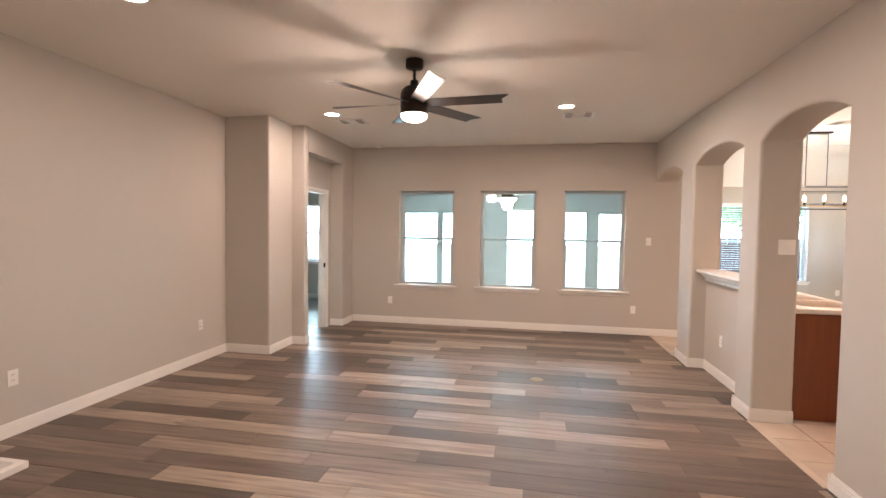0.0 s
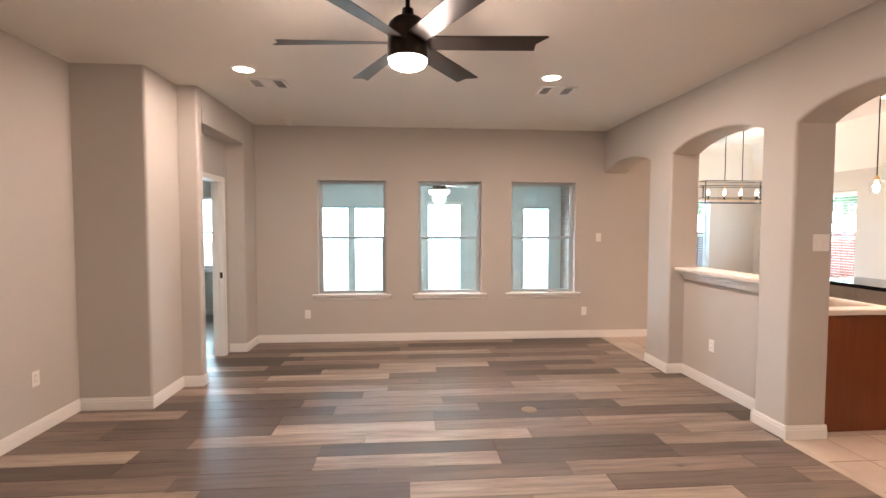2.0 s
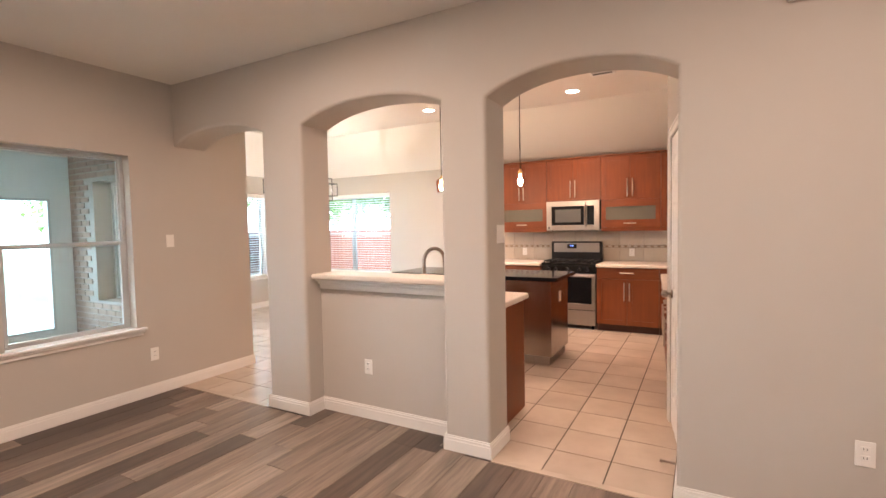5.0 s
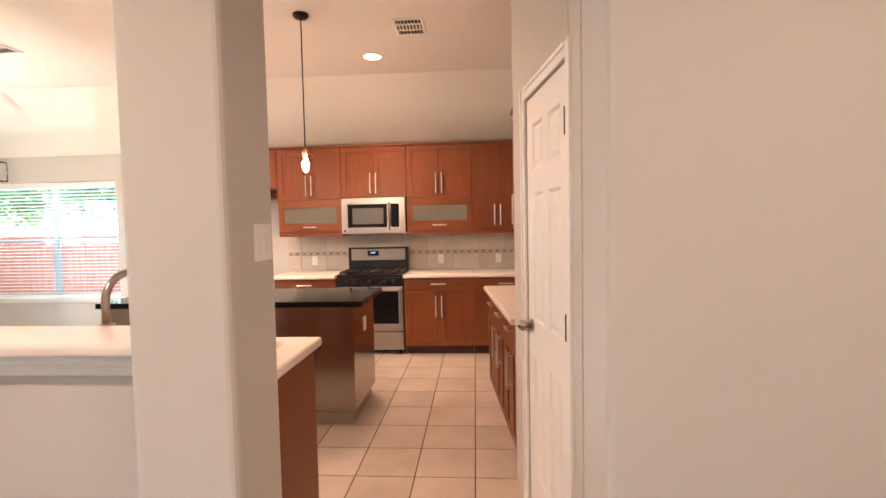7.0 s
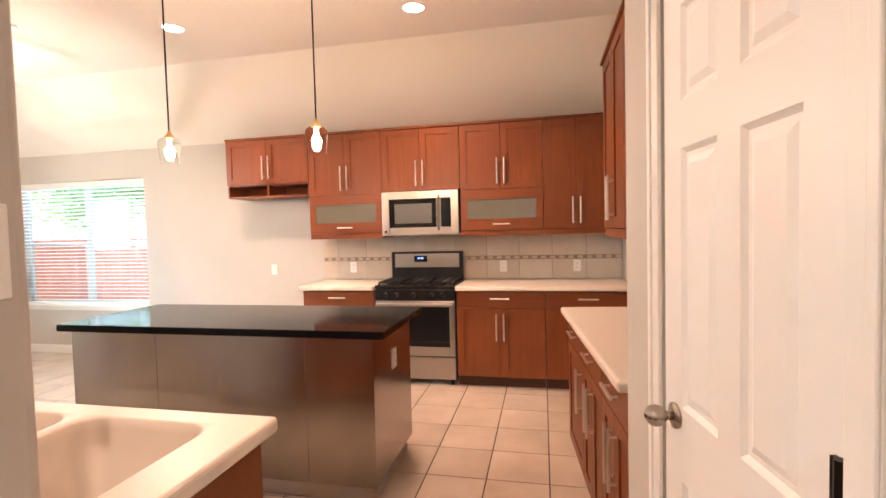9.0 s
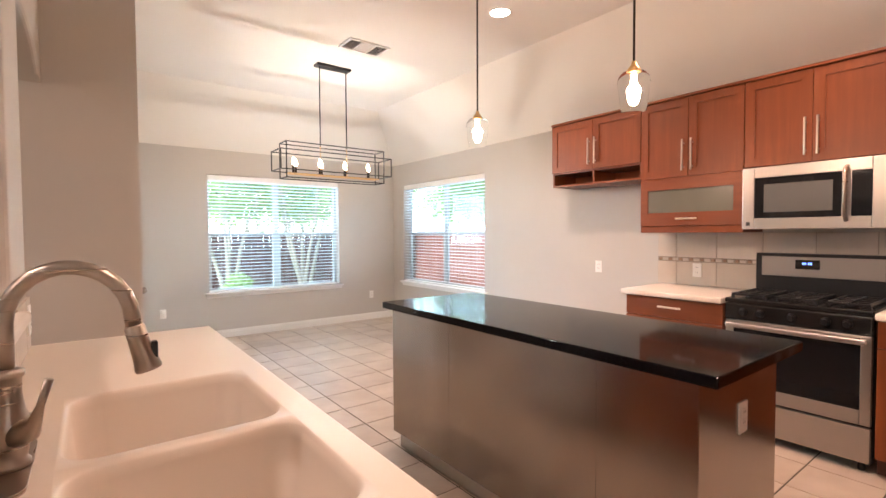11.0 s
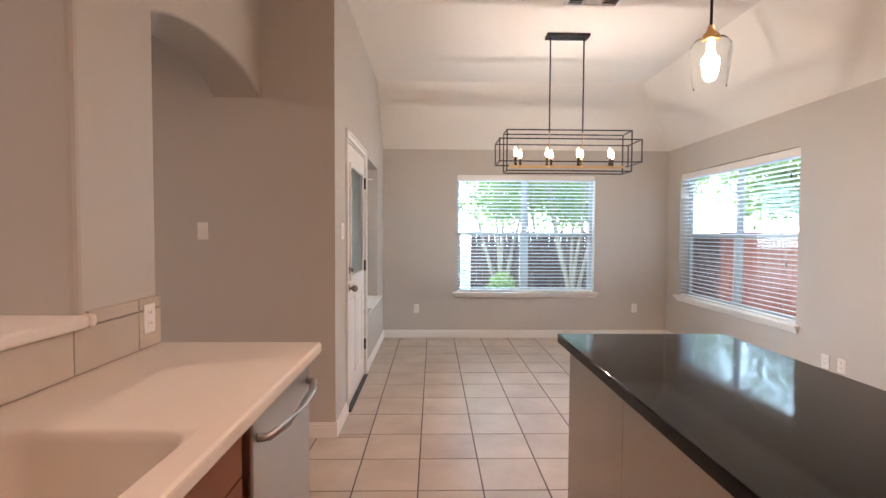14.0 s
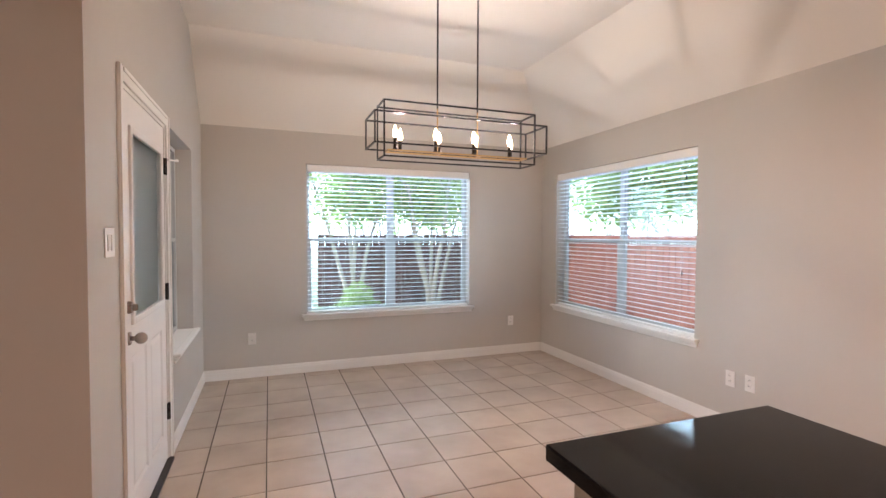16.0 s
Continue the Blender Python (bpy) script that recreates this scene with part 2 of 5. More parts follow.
def setting(name, bm, material, label="", category="", smooth=False):
    return tagged(part(name, bm, material, smooth=smooth), label, category, kind="structure")


def round_edges(bm, r=0.018, seg=3, low=0.5):
    """Rounds the outward sharp edges of a welded wall, as bullnose drywall corners are."""
    bmesh.ops.remove_doubles(bm, verts=bm.verts, dist=0.0005)
    bmesh.ops.recalc_face_normals(bm, faces=bm.faces)
    es = [e for e in bm.edges if len(e.link_faces) == 2 and e.calc_face_angle_signed(0) > low]
    if es:
        bmesh.ops.bevel(bm, geom=es, offset=r, segments=seg, affect="EDGES", profile=0.5)
    return bm


def slab(bm, axis, a, b, u0, u1, z0, z1, holes=()):
    """A wall between the planes a and b across axis, from u0 to u1 and z0 to z1, with rectangular holes (u0, u1, z0, z1) through it."""
    us = sorted({u0, u1, *[h[0] for h in holes], *[h[1] for h in holes]})
    zs = sorted({z0, z1, *[h[2] for h in holes], *[h[3] for h in holes]})
    us, zs = [u for u in us if u0 <= u <= u1], [z for z in zs if z0 <= z <= z1]

    def solid(i, j):
        if not (0 <= i < len(us) - 1 and 0 <= j < len(zs) - 1):
            return False
        u, z = (us[i] + us[i + 1]) / 2, (zs[j] + zs[j + 1]) / 2
        return not any(h[0] < u < h[1] and h[2] < z < h[3] for h in holes)

    def v(p, u, z):
        return bm.verts.new((p, u, z) if axis == "x" else (u, p, z))

    for i in range(len(us) - 1):
        for j in range(len(zs) - 1):
            if not solid(i, j):
                continue
            ua, ub, za, zb = us[i], us[i + 1], zs[j], zs[j + 1]
            for p in (a, b):
                bm.faces.new((v(p, ua, za), v(p, ub, za), v(p, ub, zb), v(p, ua, zb)))
            for u, di in ((ua, -1), (ub, 1)):
                if not solid(i + di, j):
                    bm.faces.new((v(a, u, za), v(b, u, za), v(b, u, zb), v(a, u, zb)))
            for z, dj in ((za, -1), (zb, 1)):
                if not solid(i, j + dj):
                    bm.faces.new((v(a, ua, z), v(b, ua, z), v(b, ub, z), v(a, ub, z)))
    bmesh.ops.remove_doubles(bm, verts=bm.verts, dist=0.0005)
    bmesh.ops.recalc_face_normals(bm, faces=bm.faces)
    return bm


# ---- plan ----
WX, NY, DX0, DX1 = -3.44, 7.06, 2.02, 2.33      # west wall, north wall, divider faces
EX, KNY, KWX, KSY = 6.60, 10.10, 2.815, 2.45    # kitchen: east, north, west (nook), south
LC, KC, PLATE_Z = 2.86, 3.16, 2.49              # ceilings and the height where the slopes start
SY = -3.0
SN_END = 10.24                                  # outer face of the sunroom wall
LIVING_WINDOWS = ((-1.89, -0.99), (-0.565, 0.300), (0.710, 1.61))
WZ0, WZ1 = 0.62, 2.155

# living room shell
w = B()
slab(w, "x", WX - 0.15, WX, SY - 0.15, 4.81, 0, LC)
setting("wall_west", w, WALL, "greige painted plain living room wall", "wall")
w = B()
ring = [(-3.6, 4.81), (-2.86, 4.81), (-2.86, 5.36), (-2.68, 5.36), (-2.68, 5.47), (-2.88, 5.47), (-2.88, 5.66), (-3.0, 5.66), (-3.0, 5.5), (-3.6, 5.5)]


def prism(bm, pts, z0, z1):
    lo = [bm.verts.new((x, y, z0)) for x, y in pts]
    hi = [bm.verts.new((x, y, z1)) for x, y in pts]
    n = len(pts)
    for i in range(n):
        bm.faces.new((lo[i], lo[(i + 1) % n], hi[(i + 1) % n], hi[i]))
    bm.faces.new(lo[::-1])
    bm.faces.new(hi)
    bmesh.ops.recalc_face_normals(bm, faces=bm.faces)
    return bm


def upright_edges(bm, r=0.02):
    es = [e for e in bm.edges if abs(e.verts[0].co.z - e.verts[1].co.z) > 0.3 and len(e.link_faces) == 2 and e.calc_face_angle_signed(0) > 0.5]
    bmesh.ops.bevel(bm, geom=es, offset=r, segments=3, affect="EDGES", profile=0.5)
    return bm


setting("wall_alcove_column", upright_edges(prism(w, ring, 0, LC)), WALL, "greige stepped wall corner beside the bedroom door", "wall")
w = B()
prism(w, [(-3.0, 6.46), (-2.88, 6.46), (-2.88, 6.62), (-2.68, 6.62), (-2.68, NY), (-3.0, NY)], 0, LC)
setting("wall_alcove_return", upright_edges(w), WALL, "greige wall return between alcove and windows", "wall")
w = B()
box(w, -2.88, -2.68, 5.47, 6.62, 2.54, LC)
box(w, -3.0, -2.88, 5.66, 6.46, 2.10, LC)
setting("wall_alcove_header", w, WALL, "greige wall above the bedroom doorway", "wall")
w = B()
slab(w, "y", NY, NY + 0.18, -3.0, KWX, -0.1, 3.3, [(a, b, WZ0, WZ1) for a, b in LIVING_WINDOWS])
setting("wall_north", w, WALL, "greige living room wall with three tall windows", "wall")
w = B()
slab(w, "y", SY - 0.15, SY, WX - 0.15, DX1, 0, 3.3)
setting("wall_south", w, WALL, "greige painted plain wall", "wall")
w = B()
box(w, WX - 0.2, DX0, SY - 0.15, NY, LC, LC + 0.1)
setting("ceiling_living", w, CEIL, "warm off-white textured ceiling", "ceiling")

# divider with three arches
ARCHES = ((2.80, 3.86, 2.275, 0.125), (4.18, 5.42, 2.295, 0.115), (5.86, NY, 2.285, 0.115))


def divider():
    bm = B()
    top = 3.3

    def quad(pts):
        bm.faces.new([bm.verts.new(p) for p in pts])

    def both(poly):
        for x in (DX0, DX1):
            quad([(x, y, z) for y, z in poly])

    def flat(y0, z0, y1, z1):
        quad([(DX0, y0, z0), (DX1, y0, z0), (DX1, y1, z1), (DX0, y1, z1)])

    prev = SY
    for k, (a, b, s, rise) in enumerate(ARCHES):
        poly = [(prev, 0), (a, 0), (a, s), (a, top), (prev, top)]
        if k:
            poly.insert(5, (prev, ARCHES[k - 1][2]))
        both(poly)
        flat(a, 0, a, s)
        flat(prev, 0, a, 0)
        n = 18
        half = (b - a) / 2
        rad = (half * half + rise * rise) / (2 * rise)
        crv = []
        for i in range(n + 1):
            y = -half + 2 * half * i / n
            h = math.sqrt(rad * rad - y * y) - (rad - rise)
            crv.append((a + half + y, s + rise * (0.6 * h / rise + 0.4 * (1 - abs(y / half) ** 3.2))))
        for p, q in zip(crv, crv[1:]):
            both([p, q, (q[0], top), (p[0], top)])
            flat(p[0], p[1], q[0], q[1])
        if b < NY - 0.01:
            flat(b, s, b, 0)
        prev = b
    bmesh.ops.remove_doubles(bm, verts=bm.verts, dist=0.0005)
    bmesh.ops.recalc_face_normals(bm, faces=bm.faces)
    es = [e for e in bm.edges if len(e.link_faces) == 2 and e.calc_face_angle_signed(0) > 0.6 and max(v.co.z for v in e.verts) < 3.2
          and min(v.co.y for v in e.verts) > SY + 0.1 and max(v.co.y for v in e.verts) < NY - 0.001 and not max(v.co.z for v in e.verts) < 0.01]
    bmesh.ops.bevel(bm, geom=es, offset=0.022, segments=3, affect="EDGES", profile=0.5)
    return bm


setting("wall_arches", divider(), WALL, "greige dividing wall with three arched openings", "wall")
w = B()
slab(w, "x", 2.19, DX1, 4.17, 5.43, 0, 1.075)
setting("wall_knee", w, WALL, "greige half wall under the pass-through ledge", "wall")

# kitchen shell
NW1, NW2 = (3.785, 5.62, 0.59, 2.165), (7.85, 9.785, 0.60, 2.15)
BD, BW = (7.50, 8.43, 0.0, 2.115), (8.60, 9.50, 0.62, 2.14)
w = B()
slab(w, "y", KNY, KNY + 0.18, KWX - 0.18, EX + 0.18, -0.1, KC + 0.2, [NW1])
setting("wall_nook_north", w, WALL, "greige breakfast nook wall with a wide window", "wall")
w = B()
slab(w, "x", EX, EX + 0.18, KSY - 0.15, KNY, -0.1, KC + 0.2, [NW2])
setting("wall_east", w, WALL, "greige kitchen wall with a wide window", "wall")
w = B()
slab(w, "x", KWX - 0.18, KWX, NY + 0.18, KNY, -0.1, KC + 0.2, [BD, BW])
setting("wall_nook_west", w, WALL, "greige wall with back door and window", "wall")
w = B()
slab(w, "y", KSY - 0.15, KSY, 3.2, EX + 0.15, 0, KC + 0.2)
setting("wall_kitchen_south", w, WALL, "greige kitchen wall behind the side counter", "wall")
w = B()
c = 0.66
pts = {"a": (DX0, SY, KC), "b": (EX - c, SY, KC), "c": (EX - c, KNY - c, KC), "d": (DX0, KNY - c, KC), "e": (EX, SY, PLATE_Z), "f": (EX, KNY, PLATE_Z), "g": (DX0, KNY, PLATE_Z)}
for up in (0, 0.05):
    vv = {k: w.verts.new((p[0], p[1], p[2] + up)) for k, p in pts.items()}
    for f in ("abcd", "befc", "cfgd"):
        w.faces.new([vv[k] for k in f])
setting("ceiling_kitchen", w, CEIL, "warm white vaulted ceiling with sloped edges", "ceiling")

# ---- wall-mounted work: u along the wall, d towards the room, z up ----


class Face:
    def __init__(self, axis, p, s):
        self.axis, self.p, self.s = axis, p, s

    def at(self, u, d, z):
        return (self.p + self.s * d, u, z) if self.axis == "x" else (u, self.p + self.s * d, z)

    def box(self, bm, u0, u1, d0, d1, z0, z1, bevel=0.0, seg=2):
        (xa, ya, za), (xb, yb, zb) = self.at(u0, d0, z0), self.at(u1, d1, z1)
        return box(bm, min(xa, xb), max(xa, xb), min(ya, yb), max(ya, yb), za, zb, bevel, seg)

    def rod(self, bm, a, b, r, r2=None, n=12):
        return rod(bm, self.at(*a), self.at(*b), r, r2, n)


def ring_frame(f, bm, u0, u1, z0, z1, d0, d1, w, wb=None, bevel=0.003):
    """A frame of four bars, butted end to end."""
    wb = wb or w
    f.box(bm, u0, u0 + w, d0, d1, z0, z1, bevel)
    f.box(bm, u1 - w, u1, d0, d1, z0, z1, bevel)
    f.box(bm, u0 + w, u1 - w, d0, d1, z1 - w, z1, bevel)
    f.box(bm, u0 + w, u1 - w, d0, d1, z0, z0 + wb, bevel)


COUNT = {"window": 0, "door": 0}


def hung_window(f, u0, u1, z0, z1, label, units=1, sill=True, depth=0.10, wide_sill=0.07):
    """A vinyl single-hung window set back in its opening, with a stool and apron below."""
    COUNT["window"] += 1
    win = thing("window_%d" % COUNT["window"], f.at((u0 + u1) / 2, 0, z0), label, "window")
    win["kind"] = "structure"
    step = (u1 - u0) / units
    zm = (z0 + z1) / 2 + 0.005
    for k in range(units):
        a, b = u0 + k * step, u0 + (k + 1) * step
        bm = B()
        ring_frame(f, bm, a, b, z0, z1, -depth - 0.05, -depth, 0.03)
        part("window_frame", bm, ALU, win)
        bm = B()
        ring_frame(f, bm, a + 0.03, b - 0.03, zm - 0.02, z1 - 0.03, -depth - 0.045, -depth - 0.022, 0.012, 0.04)
        part("upper_sash", bm, ALU, win)
        bm = B()
        ring_frame(f, bm, a + 0.03, b - 0.03, z0 + 0.03, zm + 0.018, -depth - 0.02, -depth + 0.004, 0.026)
        f.box(bm, (a + b) / 2 - 0.03, (a + b) / 2 + 0.03, -depth + 0.004, -depth + 0.018, zm + 0.0, zm + 0.014, 0.003)
        part("lower_sash", bm, ALU, win)
        for zz0, zz1, dd in ((zm + 0.02, z1 - 0.042, -depth - 0.034), (z0 + 0.056, zm - 0.008, -depth - 0.010)):
            bm = B()
            f.box(bm, a + 0.042, b - 0.042, dd - 0.003, dd, zz0, zz1)
            p = part("pane", bm, PANE, win)
            p.visible_shadow = False
    if sill:
        bm = B()
        f.box(bm, u0 + 0.001, u1 - 0.001, -depth, 0.0, z0 + 0.001, z0 + 0.02)
        f.box(bm, u0 - wide_sill, u1 + wide_sill, 0.0, 0.05, z0 - 0.004, z0 + 0.02, 0.007, 3)
        part("window_sill", bm, TRIM, win, "white painted wooden stool")
        bm = B()
        f.box(bm, u0 - wide_sill + 0.02, u1 + wide_sill - 0.02, 0.001, 0.016, z0 - 0.050, z0 - 0.004, 0.004)
        f.box(bm, u0 - wide_sill + 0.012, u1 + wide_sill - 0.012, 0.001, 0.028, z0 - 0.026, z0 - 0.005, 0.006)
        part("apron", bm, TRIM, win)
    return win


LN = Face("y", NY, -1)
for k, (a, b) in enumerate(LIVING_WINDOWS):
    hung_window(LN, a, b, WZ0, WZ1, "grey-white vinyl window with two sashes and painted sill")
NKN, NKE, NKW = Face("y", KNY, -1), Face("x", EX, -1), Face("x", KWX, 1)
hung_window(NKN, NW1[0], NW1[1], NW1[2], NW1[3], "white double vinyl window behind raised blind slats", 2, depth=0.11, wide_sill=0.05)
hung_window(NKE, NW2[0], NW2[1], NW2[2], NW2[3], "white double vinyl window looking onto red fence", 2, depth=0.11, wide_sill=0.05)
hung_window(NKW, BW[0], BW[1], BW[2], BW[3], "vinyl window beside the back door", depth=0.12, wide_sill=0.03)


def blind(f, u0, u1, z0, z1):
    """A white slatted blind with valance, ladder cords and bottom rail."""
    th = thing("window_blind", f.at((u0 + u1) / 2, -0.04, z1), "white horizontal slat blind hung open in the window", "blind", "nook blinds")
    bm = B()
    f.box(bm, u0 + 0.008, u1 - 0.008, -0.075, -0.004, z1 - 0.075, z1 - 0.004, 0.006)
    part("valance", bm, TRIM, th)
    bm = B()
    f.box(bm, u0 + 0.012, u1 - 0.012, -0.062, -0.018, z0 + 0.022, z0 + 0.045, 0.004)
    part("bottom_rail", bm, TRIM, th)
    n = int((z1 - z0 - 0.15) / 0.0435)
    bm = B()
    hw, tilt = 0.025, 0.10
    ends = (u0 + 0.012, u1 - 0.012)
    rows = [(-hw, -tilt * hw), (0, 0.003), (hw, tilt * hw)]
    for o in (0, 0.003):
        for (da, za), (db, zb) in zip(rows, rows[1:]):
            bm.faces.new([bm.verts.new(f.at(u, d - 0.04, z + o)) for u, d, z in ((ends[0], da, za), (ends[1], da, za), (ends[1], db, zb), (ends[0], db, zb))])
    for d, z in (rows[0], rows[-1]):
        bm.faces.new([bm.verts.new(f.at(u, d - 0.04, z + o)) for u, o in ((ends[0], 0), (ends[1], 0), (ends[1], 0.003), (ends[0], 0.003))])
    bmesh.ops.remove_doubles(bm, verts=bm.verts, dist=0.0002)
    first = None
    for k in range(n):
        z = z0 + 0.075 + k * (z1 - z0 - 0.16) / (n - 1)
        if first is None:
            first = part("slat", bm, SLAT, th)
            first.location = (0, 0, z)
        else:
            o = new("slat", first.data)
            o.parent, o.matrix_parent_inverse, o.location = th, first.matrix_parent_inverse, (0, 0, z)
    for u in (u0 + 0.16, (u0 + u1) / 2 - 0.1, (u0 + u1) / 2 + 0.1, u1 - 0.16):
        bm = B()
        f.box(bm, u - 0.001, u + 0.001, -0.0155, -0.0145, z0 + 0.03, z1 - 0.07)
        part("ladder_cord", bm, TRIM, th)
    for u, z in ((u0 + 0.11, z1 - 0.22), (u0 + 0.14, z1 - 1.0)):
        bm = B()
        f.rod(bm, (u, -0.008, z1 - 0.07), (u, -0.008, z), 0.0012, n=6)
        part("pull_cord", bm, TRIM, th)
        bm = B()
        f.rod(bm, (u, -0.008, z), (u, -0.008, z - 0.035), 0.003, 0.007, 8)
        part("tassel", bm, DARKSLOT, th)
    return th


SLAT = Mat("white_blind_slat", (0.86, 0.87, 0.88), 0.45)
_t = SLAT.node("ShaderNodeBsdfTranslucent")
_t.inputs["Color"].default_value = (0.88, 0.93, 0.98, 1)
_x = SLAT.node("ShaderNodeMixShader")
_x.inputs[0].default_value = 0.6
SLAT.link(SLAT.b.outputs[0], _x.inputs[1])
SLAT.link(_t.outputs[0], _x.inputs[2])
SLAT.link(_x.outputs[0], SLAT.t.nodes["Material Output"].inputs["Surface"])
SLAT = SLAT.m
blind(NKN, *NW1)
blind(NKE, *NW2)


def board(f, u0, u1, h=0.105, d=0.014):
    bm = B()
    f.box(bm, u0, u1, 0, d, 0.0005, h - 0.03, 0.002)
    f.box(bm, u0, u1, 0, d * 0.75, h - 0.031, h - 0.012, 0.002)
    f.box(bm, u0, u1, 0, d * 0.45, h - 0.013, h, 0.002)
    tagged(part("baseboard", bm, TRIM), "white painted moulded baseboard along the wall", "baseboard", kind="structure")


D = 0.014
for f, a, b in (
        (Face("x", WX, 1), SY, 4.81 - D), (Face("y", 4.81, -1), WX, -2.86 + D), (Face("x", -2.86, 1), 4.81, 5.36 - D), (Face("y", 5.36, -1), -2.86, -2.68 + D),
        (Face("x", -2.68, 1), 5.36, 5.47), (Face("y", 6.62, -1), -2.88, -2.68), (Face("x", -2.68, 1), 6.62 - D, NY - D), (LN, -2.68, KWX + D), (Face("x", DX0, -1), 5.42, 5.86),
        (Face("y", 5.42, -1), DX0 - D, 2.19 - D), (Face("x", 2.19, -1), 4.18, 5.42), (Face("y", 4.18, 1), DX0 - D, 2.19 - D), (Face("x", DX0, -1), 3.86, 4.18),
        (Face("y", 3.86, -1), DX0 - D, DX1), (Face("x", DX0, -1), SY, 2.80), (Face("y", 2.80, 1), DX0 - D, DX1),
        (Face("y", 5.86, 1), DX0 - D, DX1 + D), (Face("x", KWX, 1), NY, 7.438), (Face("x", KWX, 1), 8.492, KNY - D), (NKN, KWX, EX), (NKE, 5.52, KNY - D), (Face("y", SY, 1), WX, DX0)):
    board(f, a, b)
bm = B()
box(bm, 1.985, 2.035, 2.815, 3.845, 0.0, 0.006, 0.002)
setting("threshold_strip", bm, TILE, "beige strip between planks and tile", "threshold")
bm = B()
box(bm, 1.985, 2.035, 5.875, NY - 0.015, 0.0, 0.006, 0.002)
setting("threshold_strip", bm, TILE, "beige strip between planks and tile", "threshold")


# ---- plates on the walls ----
def outlet(f, u, z, label="white duplex outlet on the wall", kind="outlet", wide=0.072, high=0.115, rockers=1):
    th = thing("wall_outlet" if kind == "outlet" else kind, f.at(u, 0, z), label, "outlet" if kind == "outlet" else "switch")
    bm = B()
    f.box(bm, u - wide / 2, u + wide / 2, 0, 0.006, z - high / 2, z + high / 2, 0.0025)
    part("cover_plate", bm, PLATE, th)
    if kind == "outlet":
        for s in (-1, 1):
            bm = B()
            f.box(bm, u - 0.016, u + 0.016, 0.006, 0.0085, z + s * 0.02 - 0.0145, z + s * 0.02 + 0.0145, 0.002)
            part("socket", bm, PLATE, th)
            bm = B()
            for t in (-0.006, 0.006):
                f.box(bm, u + t - 0.0012, u + t + 0.0012, 0.0084, 0.0089, z + s * 0.02 - 0.002, z + s * 0.02 + 0.008)
            part("slot", bm, DARKSLOT, th)
    else:
        for k in range(rockers):
            c = u + (k - (rockers - 1) / 2) * 0.046
            bm = B()
            f.box(bm, c - 0.0165, c + 0.0165, 0.006, 0.0105, z - 0.033, z + 0.033, 0.002)
            part("rocker", bm, PLATE, th)
    return th


LW, DE = Face("x", WX, 1), Face("x", DX0, -1)
for f, u, z in ((LN, -2.03, 0.375), (LN, 1.75, 0.375), (LW, 4.35, 0.42), (LW, 2.39, 0.42), (Face("x", 2.19, -1), 4.95, 0.41), (DE, 2.05, 0.44), (NKN, 6.17, 0.40), (NKE, 7.53, 0.39), (NKE, 7.38, 0.395), (NKE, 6.16, 1.04)):
    outlet(f, u, z)
bm_o = outlet(NKN, 3.255, 0.39, "white outlet with a plug-in sensor")
bm = B()
NKN.box(bm, 3.235, 3.275, 0.009, 0.035, 0.395, 0.435, 0.006)
part("plug_in_sensor", bm, PLATE, bm_o)
outlet(Face("y", 3.86, -1), 2.235, 1.43, "white double rocker switch plate on the arch jamb", "light_switch", 0.125, 0.12, 2)
outlet(LN, 1.94, 1.40, "white single rocker switch on the greige wall", "light_switch")
outlet(NKW, 7.30, 1.405, "white double rocker switch beside the back door", "light_switch", 0.118, 0.118, 2)


# ---- doors ----
def knob(f, u, d, z, parent):
    bm = B()
    f.rod(bm, (u, d, z), (u, d + 0.008, z), 0.031, n=20)
    f.rod(bm, (u, d + 0.008, z), (u, d + 0.035, z), 0.011, n=12)
    k = bmesh.ops.create_uvsphere(bm, u_segments=16, v_segments=10, radius=0.027)
    bmesh.ops.translate(bm, verts=k["verts"], vec=f.at(u, d + 0.05, z))
    return part("knob", bm, NICKEL, parent, "satin nickel round knob", smooth=True)


def casing(f, u0, u1, z1, parent, w=0.062, z0=0.0):
    for a, b, za, zb in ((u0 - w, u0, z0, z1 + w), (u1, u1 + w, z0, z1 + w), (u0, u1, z1, z1 + w)):
        bm = B()
        f.box(bm, a, b, 0, 0.012, za, zb, 0.003)
        up = zb - za > b - a
        if up:
            o = a if a < u0 else b - 0.02
            f.box(bm, o, o + 0.02, 0.011, 0.018, za, zb, 0.003)
        else:
            f.box(bm, a, b, 0.011, 0.018, zb - 0.02, zb, 0.003)
        part("casing", bm, TRIM, parent)


def panel(f, bm, u0, u1, z0, z1, d):
    """A raised panel with a sunk bevel round it."""
    def ringv(i, dd):
        return [bm.verts.new(f.at(u, dd, z)) for u, z in ((u0 + i, z0 + i), (u1 - i, z0 + i), (u1 - i, z1 - i), (u0 + i, z1 - i))]
    rs = [ringv(0, d), ringv(0.012, d - 0.009), ringv(0.022, d - 0.009), ringv(0.04, d - 0.002)]
    for p, q in zip(rs, rs[1:]):
        for k in range(4):
            bm.faces.new((p[k], p[(k + 1) % 4], q[(k + 1) % 4], q[k]))
    bm.faces.new(rs[-1])


